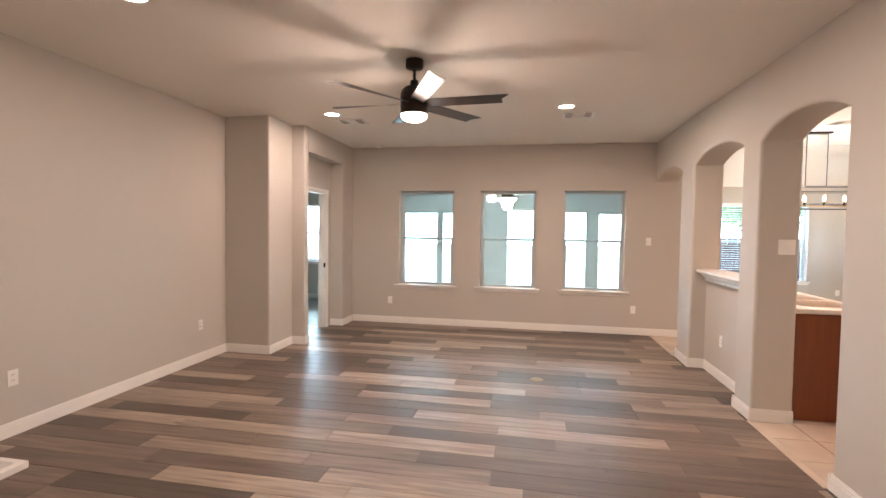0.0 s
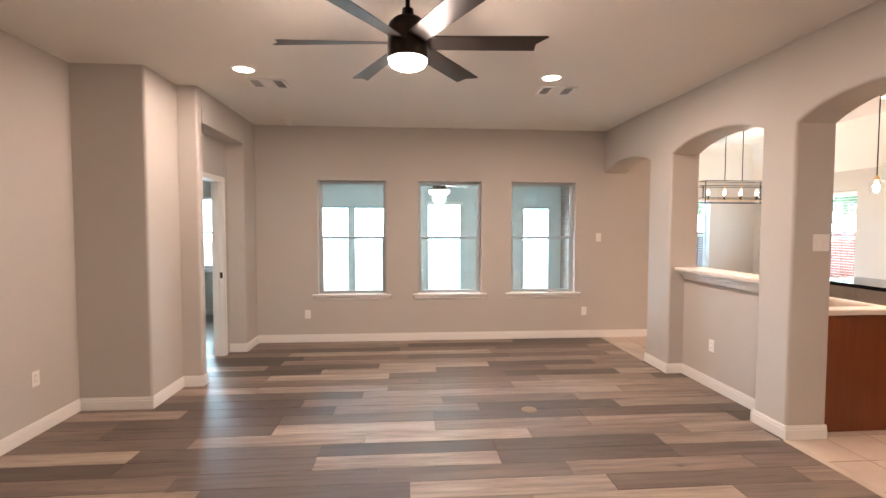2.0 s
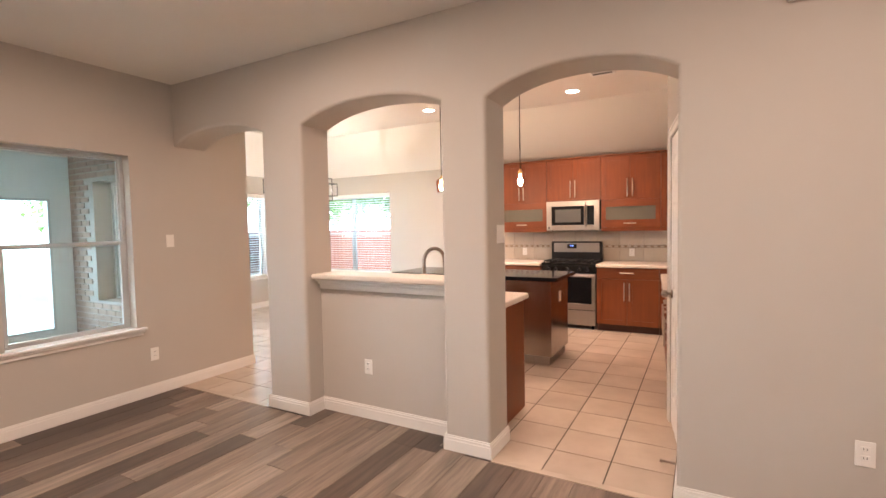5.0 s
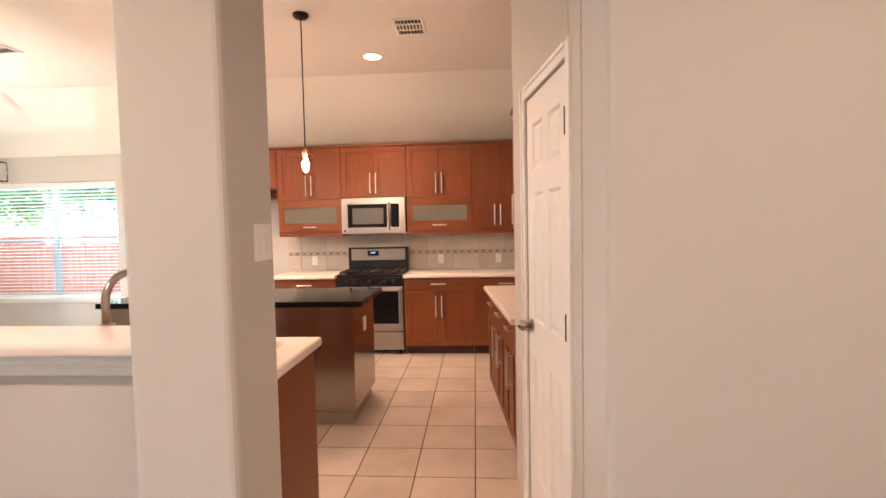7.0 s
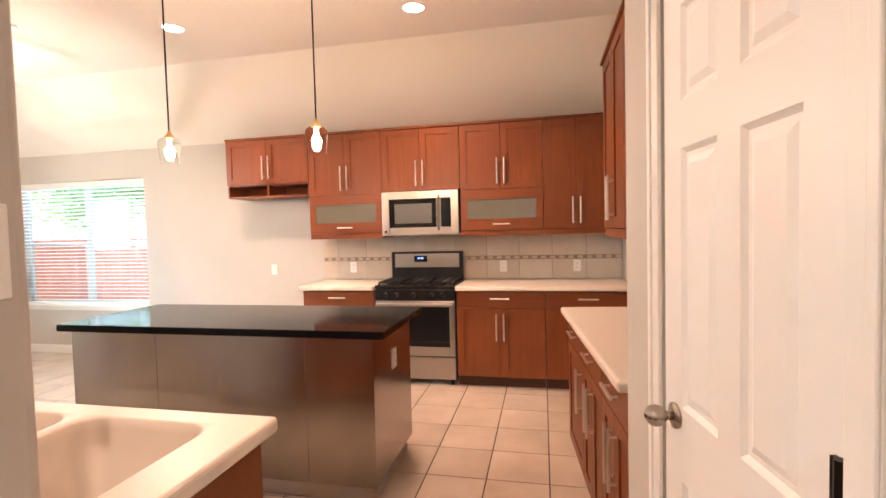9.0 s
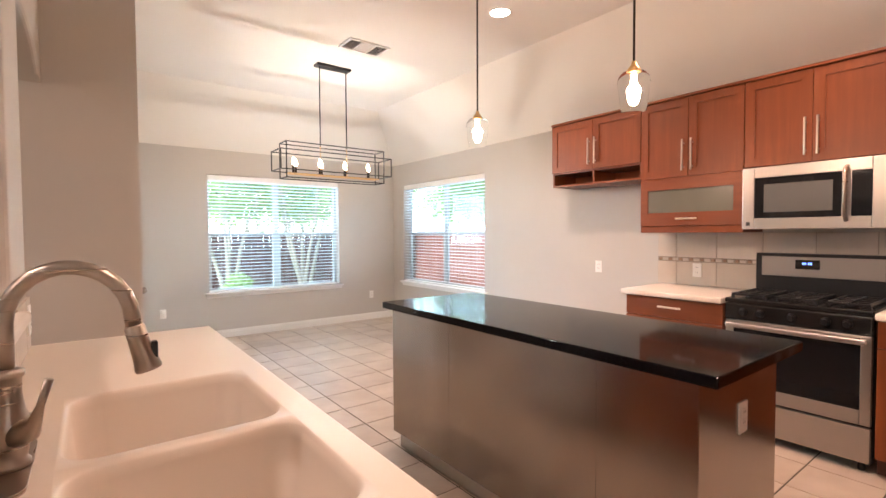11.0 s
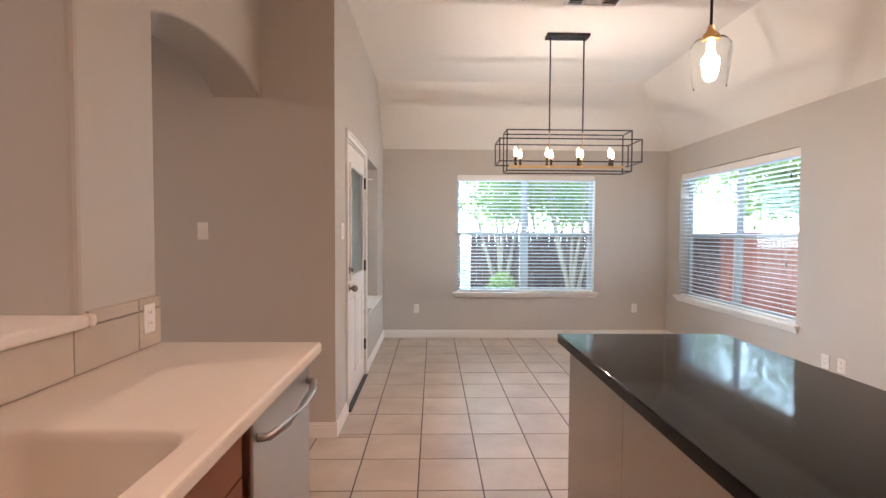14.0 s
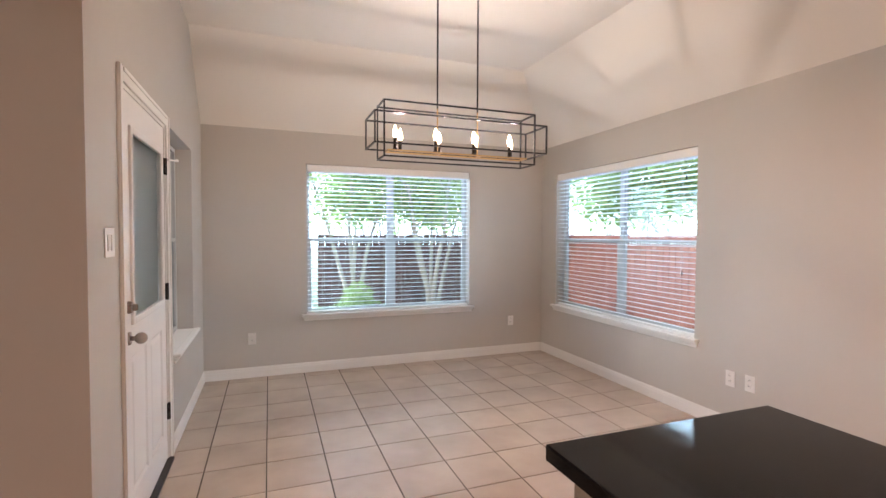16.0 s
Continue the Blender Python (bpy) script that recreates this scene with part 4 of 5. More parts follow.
for u in (a + 0.04, b - 0.04):
    KE.box(bm, u - 0.012, u + 0.012, 0.595, 0.635, 0.745, 0.77, 0.003)
part("oven_handle", bm, STEEL, od)
bm = B()
KE.box(bm, a + 0.004, b - 0.004, 0.562, 0.592, 0.06, 0.262, 0.005)
dw = part("warming_drawer", bm, STEEL, rg)
bm = B()
KE.box(bm, 4.45, 4.66, 0.5915, 0.5945, 0.212, 0.232, 0.0015)
part("grip", bm, DARKSLOT, dw)
for u in (a + 0.05, b - 0.05):
    for dd in (0.1, 0.53):
        bm = B()
        p = KE.at(u, dd, 0)
        rod(bm, (p[0], p[1], 0.0), (p[0], p[1], 0.05), 0.018, n=10)
        part("foot", bm, BLACK, rg)

# island
il = thing("kitchen_island", (4.43, 5.0, 0), "stainless-clad island with polished black granite top", "island")
bm = B()
box(bm, 4.09, 4.77, 4.06, 5.96, 0.10, 0.896, 0.004)
part("body", bm, ISLEEL, il, "brushed stainless cladding")
for y0, y1 in ((4.06, 4.441), (4.4415, 5.371), (5.3715, 5.96)):
    bm = B()
    box(bm, 4.0865, 4.0895, y0 + 0.0003, y1 - 0.0003, 0.103, 0.893, 0.0008, 1)
    part("side_panel", bm, ISLEEL, il)
bm = B()
box(bm, 4.12, 4.74, 4.09, 5.93, 0.001, 0.10, 0.002)
part("plinth", bm, STEEL, il)
bm = B()
box(bm, 4.045, 4.815, 3.985, 6.02, 0.897, 0.938, 0.005, 3)
part("granite_top", bm, GRANITE, il, "polished black granite slab")
outlet(Face("y", 4.06, -1), 4.43, 0.70, "white outlet on the steel end of the island")

# peninsula: cabinets, dishwasher, top with moulded double sink
pc = thing("sink_cabinet", (2.64, 4.6, 0), "cherry sink cabinet with plain end panel", "cabinet")
bm = B()
box(bm, DX1 + 0.002, 2.93, 3.975, 5.19, 0.10, 0.68, 0)
part("body", bm, CHERRY, pc)
bm = B()
box(bm, DX1 + 0.002, 2.955, 3.955, 3.974, 0.001, 0.885, 0.002)
part("end_panel", bm, CHERRY, pc)
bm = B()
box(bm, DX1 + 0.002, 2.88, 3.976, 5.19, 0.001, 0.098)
part("toe_kick", bm, DARKKICK, pc)
bm = B()
box(bm, 2.922, 2.93, 3.976, 5.19, 0.70, 0.885)
part("apron_rail", bm, CHERRY_X, pc)
PFR = Face("x", 2.93, 1)
for a, b, s in ((3.985, 4.58, 1), (4.582, 5.18, -1)):
    shaker(PFR, a, b, 0.105, 0.72, 0.001, pc, (s, 0.45, 0.69))
    shaker(PFR, a, b, 0.725, 0.88, 0.001, pc, None, name="false_drawer", mat=CHERRY_X)

dwr = thing("dishwasher", (2.64, 5.52, 0), "stainless dishwasher with curved bar handle", "dishwasher")
bm = B()
box(bm, DX1 + 0.002, 2.93, 5.205, 5.815, 0.10, 0.88, 0.002)
part("body", bm, BLACK, dwr)
bm = B()
box(bm, 2.931, 2.968, 5.208, 5.812, 0.11, 0.872, 0.006, 3)
part("door", bm, metal("dishwasher_steel", (0.60, 0.585, 0.57), 0.3, (1, 60, 1)), dwr)
bm = B()
tube(bm, [(2.969 + dd, y, 0.80) for y, dd in ((5.245, -0.004), (5.255, 0.03), (5.35, 0.052), (5.51, 0.06), (5.67, 0.052), (5.765, 0.03), (5.775, -0.004))], 0.013)
part("handle", bm, STEEL, dwr, smooth=True)
bm = B()
box(bm, DX1 + 0.05, 2.90, 5.21, 5.81, 0.001, 0.098)
part("toe_plate", bm, BLACK, dwr)
bm = B()
box(bm, DX1 + 0.002, 2.955, 5.825, 5.85, 0.001, 0.885, 0.002)
tagged(part("cabinet_end_panel", bm, CHERRY), "cherry end panel beside the dishwasher", "panel")

ct = thing("sink_countertop", (2.65, 4.9, 0.886), "cream countertop with moulded double sink", "countertop")
CT0, CT1 = 0.888, 0.932
SX0, SX1 = 2.47, 2.928
BOWLS = ((4.06, 4.49), (4.52, 5.00))
bm = B()
for x0, x1, y0, y1 in ((DX1 + 0.001, SX0, 3.94, 5.875), (SX1, 2.992, 3.94, 5.875), (SX0, SX1, 3.94, BOWLS[0][0]), (SX0, SX1, BOWLS[1][1], 5.875)):
    vs = [bm.verts.new((x, y, CT1)) for x, y in ((x0, y0), (x1, y0), (x1, y1), (x0, y1))]
    bm.faces.new(vs)
bmesh.ops.remove_doubles(bm, verts=bm.verts, dist=0.0003)
prof = [(0, CT1), (0.004, CT1 - 0.0015), (0.009, CT1 - 0.006), (0.011, CT1 - 0.014), (0.011, CT0 + 0.008), (0.006, CT0)]
rings = []
for o, z in prof:
    rings.append([bm.verts.new(p) for p in ((DX1 + 0.001, 3.94 - o, z), (2.992 + o * 0.3, 3.94 - o, z), (2.992 + o, 3.94 - o * 0.3, z), (2.992 + o, 5.875 + o * 0.3, z), (2.992 + o * 0.3, 5.875 + o, z), (DX1 + 0.001, 5.875 + o, z))])
for p, q in zip(rings, rings[1:]):
    for k in range(5):
        bm.faces.new((p[k], p[k + 1], q[k + 1], q[k]))
part("top", bm, SOLID, ct)


def rounded(x0, x1, y0, y1, r, z, n=6):
    out = []
    for cx, cy, a in ((x1 - r, y1 - r, 0), (x0 + r, y1 - r, 90), (x0 + r, y0 + r, 180), (x1 - r, y0 + r, 270)):
        for k in range(n + 1):
            t = radians(a + 90 * k / n)
            out.append((cx + r * math.cos(t), cy + r * math.sin(t), z))
    return out


for k, (y0, y1) in enumerate(BOWLS):
    bm = B()
    o0, o1 = (y0, y1 + 0.015) if k == 0 else (y0 - 0.015, y1)
    rr = [rounded(SX0, SX1, o0, o1, 0.0004, CT1), rounded(SX0 + 0.004, SX1 - 0.004, y0 + 0.004, y1 - 0.004, 0.075, CT1 - 0.0005), rounded(SX0 + 0.010, SX1 - 0.010, y0 + 0.010, y1 - 0.010, 0.072, CT1 - 0.006),
          rounded(SX0 + 0.014, SX1 - 0.014, y0 + 0.014, y1 - 0.014, 0.07, CT1 - 0.03), rounded(SX0 + 0.03, SX1 - 0.03, y0 + 0.03, y1 - 0.03, 0.065, CT1 - 0.205),
          rounded(SX0 + 0.045, SX1 - 0.045, y0 + 0.045, y1 - 0.045, 0.06, CT1 - 0.225), rounded(SX0 + 0.08, SX1 - 0.08, y0 + 0.08, y1 - 0.08, 0.04, CT1 - 0.232)]
    rv = [[bm.verts.new(p) for p in r] for r in rr]
    for p, q in zip(rv, rv[1:]):
        for j in range(len(p)):
            bm.faces.new((p[j], p[(j + 1) % len(p)], q[(j + 1) % len(p)], q[j]))
    bm.faces.new(rv[-1])
    bowl = part("bowl", bm, SOLID, ct, smooth=True)
    bm = B()
    c = ((SX0 + SX1) / 2, (y0 + y1) / 2)
    turned(bm, [(0.0, CT1 - 0.231), (0.03, CT1 - 0.2305), (0.042, CT1 - 0.229), (0.045, CT1 - 0.2315)], 20, Matrix.Translation((c[0], c[1], 0)))
    part("drain", bm, NICKEL, bowl, smooth=True)

fc = thing("kitchen_faucet", (2.40, 4.56, CT1), "brushed nickel gooseneck faucet with pull-down spray head", "faucet")
bm = B()
vs = rounded(2.366, 2.436, 4.42, 4.71, 0.034, CT1)
lo = [bm.verts.new(p) for p in vs]
hi = [bm.verts.new((p[0], p[1], CT1 + 0.008)) for p in vs]
bm.faces.new(hi)
for j in range(len(lo)):
    bm.faces.new((lo[j], lo[(j + 1) % len(lo)], hi[(j + 1) % len(lo)], hi[j]))
part("deck_plate", bm, NICKEL, fc)
FX, FY = 2.402, 4.56
bm = B()
turned(bm, [(0.0, CT1 + 0.008), (0.034, CT1 + 0.008), (0.034, CT1 + 0.018), (0.028, CT1 + 0.024), (0.031, CT1 + 0.04), (0.036, CT1 + 0.07), (0.035, CT1 + 0.092), (0.027, CT1 + 0.118), (0.0235, CT1 + 0.15), (0.0235, CT1 + 0.178), (0.028, CT1 + 0.181), (0.028, CT1 + 0.192), (0.019, CT1 + 0.196), (0.0, CT1 + 0.198)], 24, Matrix.Translation((FX, FY, 0)))
part("base", bm, NICKEL, fc, smooth=True)
bm = B()
dx, dy = 0.94, -0.34
arc = [(FX, FY, CT1 + 0.16), (FX, FY, CT1 + 0.28)]
for k in range(1, 13):
    t = math.pi * (1 - k / 13 * 1.0)
    r = 0.105
    arc.append((FX + dx * (r + r * math.cos(t)), FY + dy * (r + r * math.cos(t)), CT1 + 0.28 + r * math.sin(t)))
arc.append((FX + dx * 0.212, FY + dy * 0.212, CT1 + 0.265))
tube(bm, arc, 0.0145, 14)
part("spout", bm, NICKEL, fc, smooth=True)
bm = B()
e = Vector(arc[-1])
aim = Vector((dx * 0.28, dy * 0.28, -1)).normalized()
tube(bm, [e, e + aim * 0.004, e + aim * 0.03, e + aim * 0.065, e + aim * 0.09, e + aim * 0.095], [0.016, 0.0185, 0.019, 0.021, 0.025, 0.023], 16)
hd = part("spray_head", bm, NICKEL, fc, smooth=True)
bm = B()
q = e + aim * 0.055 + Vector((dx * 0.021, dy * 0.021, 0.004))
box(bm, q.x - 0.006, q.x + 0.006, q.y - 0.008, q.y + 0.008, q.z - 0.018, q.z + 0.016, 0.003)
part("spray_button", bm, BLACK, hd)
bm = B()
tube(bm, [(FX + 0.014, FY - 0.014, CT1 + 0.072), (FX + 0.032, FY - 0.032, CT1 + 0.082), (FX + 0.042, FY - 0.042, CT1 + 0.096), (FX + 0.052, FY - 0.050, CT1 + 0.13), (FX + 0.066, FY - 0.058, CT1 + 0.178)], [0.026, 0.023, 0.012, 0.0065, 0.0075], 14)
part("lever", bm, NICKEL, fc, smooth=True)
bm = B()
turned(bm, [(0.0, CT1 + 0.003), (0.02, CT1 + 0.003), (0.022, CT1)], 20, Matrix.Translation((2.404, 4.90, 0)))
tagged(part("sink_hole_cover", bm, NICKEL, smooth=True), "round nickel hole cover on the cream counter", "cover")

# tiled upstand behind the sink, and the ledge above
bm = B()
PEN.box(bm, 3.95, 5.865, 0.0, 0.004, CT1 + 0.001, 1.085)
us = setting("sink_backsplash", bm, GROUTL, "single row of beige tile behind the sink", "backsplash")
for k, (a, b) in enumerate(((3.95, 4.07), (4.07, 4.40), (4.40, 4.73), (4.73, 5.06), (5.06, 5.39), (5.39, 5.72), (5.72, 5.865))):
    wall_tile(PEN, a, b, CT1 + 0.002, 1.083, SPLASH, us)
for a, b in ((5.455, 5.72), (5.72, 5.865)):
    wall_tile(PEN, a, b, 1.086, 1.135, SPLASH, us, d0=0.0)
wall_tile(PEN, 3.95, 4.13, 1.086, 1.135, SPLASH, us, d0=0.0)
outlet(Face("x", DX1 + 0.010, 1), 5.78, 1.05, "white outlet in the tile behind the sink")
bm = B()
box(bm, 2.075, 2.375, 4.182, 5.418, 1.086, 1.128, 0.014, 3)
box(bm, DX1 + 0.0045, 2.375, 4.13, 4.1815, 1.0865, 1.1275, 0.012, 3)
box(bm, DX1 + 0.0045, 2.375, 5.4185, 5.452, 1.0865, 1.1275, 0.012, 3)
tagged(part("pass_through_ledge", bm, SOLID), "cream solid-surface ledge in the arched pass-through", "ledge")
bm = B()
f = Face("x", 2.19, -1)
f.box(bm, 4.183, 5.417, 0.0, 0.07, 1.064, 1.085, 0.006)
f.box(bm, 4.183, 5.417, 0.0, 0.045, 1.04, 1.065, 0.008)
f.box(bm, 4.183, 5.417, 0.0, 0.02, 1.00, 1.041, 0.005)
setting("trim", bm, TRIM, "white moulding under the ledge", "trim")

# ---- lamps, fan, vents ----


def can_light(x, y, z):
    th = thing("recessed_light", (x, y, z), "lit round recessed ceiling light with white trim", "ceiling light", "recessed lights")
    bm = B()
    turned(bm, [(0.076, z - 0.002), (0.080, z - 0.009), (0.092, z - 0.007), (0.096, z - 0.0005)], 28, Matrix.Translation((x, y, 0)))
    part("trim_ring", bm, PLATE, th, smooth=True)
    bm = B()
    turned(bm, [(0.0, z - 0.004), (0.077, z - 0.003)], 28, Matrix.Translation((x, y, 0)))
    part("lens", bm, CANGLOW, th)


for x, y in ((-2.08, 4.85), (0.56, 4.85), (-2.08, 2.05), (0.56, 2.05), (-2.08, -0.8), (0.56, -0.8)):
    can_light(x, y, LC)
# (3.3, 4.0) is only a made-up housing for the added fill lamp
for x, y in ((5.23, 6.15), (5.4, 4.14), (3.3, 4.0)):
    can_light(x, y, KC)


def vent(x, y, z, w, h):
    th = thing("ceiling_vent", (x, y, z), "white louvred air vent in the ceiling", "vent", "ceiling vents")
    bm = B()
    for x0, x1, y0, y1 in ((-w, -w + 0.025, -h, h), (w - 0.025, w, -h, h), (-w + 0.025, w - 0.025, -h, -h + 0.025), (-w + 0.025, w - 0.025, h - 0.025, h), (-w / 3 - 0.008, -w / 3 + 0.008, -h + 0.025, h - 0.025), (w / 3 - 0.008, w / 3 + 0.008, -h + 0.025, h - 0.025)):
        box(bm, x + x0, x + x1, y + y0, y + y1, z - 0.012, z - 0.001, 0.002)
    part("frame", bm, PLATE, th)
    bm = B()
    box(bm, x - w + 0.025, x + w - 0.025, y - h + 0.025, y + h - 0.025, z - 0.003, z - 0.0015)
    part("backing", bm, DARKSLOT, th)
    n = 7
    for k in range(n):
        yy = y - h + 0.03 + (2 * h - 0.06) * (k + 0.5) / n
        for s in (-1, 0, 1):
            xx0, xx1 = x + s * 2 * w / 3 - w / 3 + 0.012, x + s * 2 * w / 3 + w / 3 - 0.012
            if s == -1:
                xx0 += 0.012
            if s == 1:
                xx1 -= 0.012
            bm = B()
            hh = 0.006 if s else 0.009
            g_ = 1 if s else -1
            bm.faces.new([bm.verts.new(p) for p in ((xx0, yy + g_ * hh, z - 0.003), (xx1, yy + g_ * hh, z - 0.003), (xx1, yy - g_ * hh * 0.3, z - 0.0115), (xx0, yy - g_ * hh * 0.3, z - 0.0115))])
            bm.faces.new([bm.verts.new(p) for p in ((xx0, yy + g_ * hh, z - 0.0045), (xx1, yy + g_ * hh, z - 0.0045), (xx1, yy - g_ * hh * 0.3, z - 0.013), (xx0, yy - g_ * hh * 0.3, z - 0.013))])
            part("slat", bm, PLATE, th)


vent(-1.98, 5.22, LC, 0.17, 0.13)
vent(0.72, 5.22, LC, 0.17, 0.13)
vent(4.68, 7.43, KC, 0.21, 0.13)
vent(4.75, 3.68, KC, 0.17, 0.13)
sd = thing("smoke_detector", (-2.18, 6.85, LC), "round white smoke detector on the ceiling", "smoke detector")
bm = B()
turned(bm, [(0.0, LC - 0.04), (0.045, LC - 0.04), (0.056, LC - 0.03), (0.062, LC - 0.012), (0.07, LC - 0.01), (0.07, LC - 0.001)], 24, Matrix.Translation((-2.18, 6.85, 0)))
part("cover", bm, PLATE, sd, smooth=True)
dc = thing("door_chime", (DX0, 2.15, 2.45), "white door chime box high on the wall", "door chime")
bm = B()
DE.box(bm, 2.0, 2.36, 0, 0.05, 2.475, 2.66, 0.006)
part("cover", bm, PLATE, dc)
fo = thing("floor_outlet", (0.31, 4.55, 0), "round brass floor outlet cover among the planks", "outlet")
bm = B()
turned(bm, [(0.0, 0.004), (0.05, 0.004), (0.062, 0.003), (0.066, 0.0005)], 28, Matrix.Translation((0.31, 4.55, 0)))
part("cover", bm, AGED, fo, smooth=True)
for s in (-1, 1):
    bm = B()
    turned(bm, [(0.0, 0.0052), (0.018, 0.0052), (0.019, 0.004)], 16, Matrix.Translation((0.31 + s * 0.025, 4.55, 0)))
    part("cap", bm, AGED, fo)


def ceiling_fan(x, y, zc, zb, r, turn, blades, mats, label, rod_r=0.012, bowl_r=0.104, bowl_h=0.054):
    th = thing("ceiling_fan", (x, y, zc), label, "ceiling fan")
    body, blade, bowl = mats
    m = Matrix.Translation((x, y, 0))
    bm = B()
    turned(bm, [(0.0, zc - 0.075), (0.03, zc - 0.075), (0.062, zc - 0.066), (0.07, zc - 0.058), (0.07, zc - 0.001)], 28, m)
    part("canopy", bm, body, th, smooth=True)
    bm = B()
    rod(bm, (x, y, zb + 0.16), (x, y, zc - 0.05), rod_r)
    part("downrod", bm, body, th)
    bm = B()
    turned(bm, [(0.0, zb + 0.18), (0.03, zb + 0.18), (0.034, zb + 0.14), (0.075, zb + 0.125), (0.10, zb + 0.10), (0.104, zb + 0.08), (0.108, zb + 0.075), (0.110, zb - 0.075), (0.104, zb - 0.085), (0.0, zb - 0.085)], 32, m)
    part("motor_housing", bm, body, th, smooth=True)
    bm = B()
    turned(bm, [(bowl_r * a, zb - 0.086 - bowl_h * b) for a, b in ((1, 0), (0.99, 0.26), (0.885, 0.6), (0.58, 0.89), (0, 1))], 32, m)
    part("light_bowl", bm, bowl, th, "lit white glass bowl", smooth=True)
    bm = B()
    n, w0, w1 = 10, 0.052, 0.066
    for up in (0, 0.006):
        vs = []
        for k in range(n + 1):
            t = k / n
            rr = 0.10 + t * (r - 0.10)
            w = w0 + (w1 - w0) * t
            slope = -(0.30 - 0.12 * t)
            cut = 0.03 * t
            vs.append([bm.verts.new((rr + (cut if s < 0 else -cut), s * w * math.cos(slope), up + s * w * math.sin(slope))) for s in (-1, 0, 1)])
        for p, q in zip(vs, vs[1:]):
            for j in range(2):
                bm.faces.new((p[j], q[j], q[j + 1], p[j + 1]))
    bmesh.ops.recalc_face_normals(bm, faces=bm.faces)
    me = mesh_of("blade", bm, blade, True)
    for k in range(blades):
        o = new("blade", me)
        o.parent = th
        o.location = (0, 0, zb - zc)
        o.rotation_euler = (0, 0, radians(turn + k * 360 / blades))
    return th


ceiling_fan(-0.71, 3.30, LC, 2.52, 0.72, -4, 6, (BRONZE, BLADE, LAMPGLASS), "dark bronze six-blade ceiling fan with lit bowl")


def pendant(x, y):
    th = thing("pendant_light", (x, y, KC), "clear glass jar pendant with brass cap, lit", "pendant light", "island pendants")
    m = Matrix.Translation((x, y, 0))
    bm = B()
    turned(bm, [(0.0, KC - 0.03), (0.05, KC - 0.028), (0.062, KC - 0.012), (0.062, KC - 0.001)], 24, m)
    part("canopy", bm, BRONZE, th, smooth=True)
    bm = B()
    rod(bm, (x, y, 2.11), (x, y, KC - 0.02), 0.005, n=8)
    part("stem", bm, BRONZE, th)
    bm = B()
    turned(bm, [(0.0, 2.118), (0.010, 2.116), (0.013, 2.098), (0.027, 2.084), (0.028, 2.066), (0.023, 2.064), (0.0, 2.064)], 20, m)
    part("cap", bm, BRASS, th, smooth=True)
    bm = B()
    turned(bm, [(0.026, 2.074), (0.050, 2.066), (0.064, 2.048), (0.067, 2.025), (0.060, 1.965), (0.052, 1.905)], 28, m)
    g_ = part("glass_shade", bm, GLASS, th, "clear glass jar shade", smooth=True)
    g_.visible_shadow = False
    bm = B()
    turned(bm, [(0.0, 1.925), (0.014, 1.93), (0.023, 1.95), (0.026, 1.975), (0.02, 2.005), (0.012, 2.03), (0.012, 2.058)], 16, m)
    o = part("bulb", bm, BULB, th, smooth=True)
    o.visible_shadow = False


pendant(4.43, 5.52)
pendant(4.43, 4.50)

ch = thing("linear_chandelier", (4.67, 8.11, KC), "black double-cage linear chandelier with brass bar and lit bulbs", "chandelier")
CY = 8.11
bm = B()
box(bm, 4.47, 4.85, CY - 0.055, CY + 0.055, KC - 0.028, KC - 0.001, 0.003)
part("canopy", bm, BLACK, ch)
for x in (4.51, 4.81):
    bm = B()
    rod(bm, (x, CY, 2.30), (x, CY, KC - 0.02), 0.0065, n=8)
    part("stem", bm, BLACK, ch)
    bm = B()
    rod(bm, (x, CY, 1.995), (x, CY, 2.30), 0.005, n=8)
    part("inner_stem", bm, BRASS, ch)


def cage(x0, x1, hy, z0, z1, name):
    t = 0.005
    bm = B()
    for y in (CY - hy, CY + hy):
        for z in (z0, z1):
            box(bm, x0 - t, x1 + t, y - t, y + t, z - t, z + t)
        for x in (x0, x1):
            box(bm, x - t, x + t, y - t, y + t, z0 + t, z1 - t)
    for x in (x0, x1):
        for z in (z0, z1):
            box(bm, x - t, x + t, CY - hy + t, CY + hy - t, z - t, z + t)
    part(name, bm, BLACK, ch)


cage(4.115, 5.215, 0.10, 1.945, 2.30, "tall_cage")
cage(4.045, 5.285, 0.145, 2.02, 2.215, "long_cage")
bm = B()
box(bm, 4.15, 5.18, CY - 0.055, CY - 0.041, 1.988, 1.998)
box(bm, 4.15, 5.18, CY + 0.041, CY + 0.055, 1.988, 1.998)
for x in (4.15, 4.51, 4.81, 5.166):
    box(bm, x, x + 0.014, CY - 0.041, CY + 0.041, 1.988, 1.998)
part("brass_bar", bm, BRASS, ch)
for k in range(4):
    for s in (-1, 1):
        x, y = 4.23 + k * 0.28 + 0.03 * s, CY + s * 0.048
        m = Matrix.Translation((x, y, 0))
        bm = B()
        turned(bm, [(0.0, 1.996), (0.018, 1.998), (0.012, 2.008), (0.011, 2.075), (0.0, 2.076)], 12, m)
        sk = part("candle_socket", bm, BRONZE, ch)
        bm = B()
        turned(bm, [(0.008, 2.076), (0.016, 2.098), (0.015, 2.115), (0.006, 2.15), (0.0, 2.158)], 12, m)
        o = part("bulb", bm, BULB, sk, smooth=True)
        o.visible_shadow = False

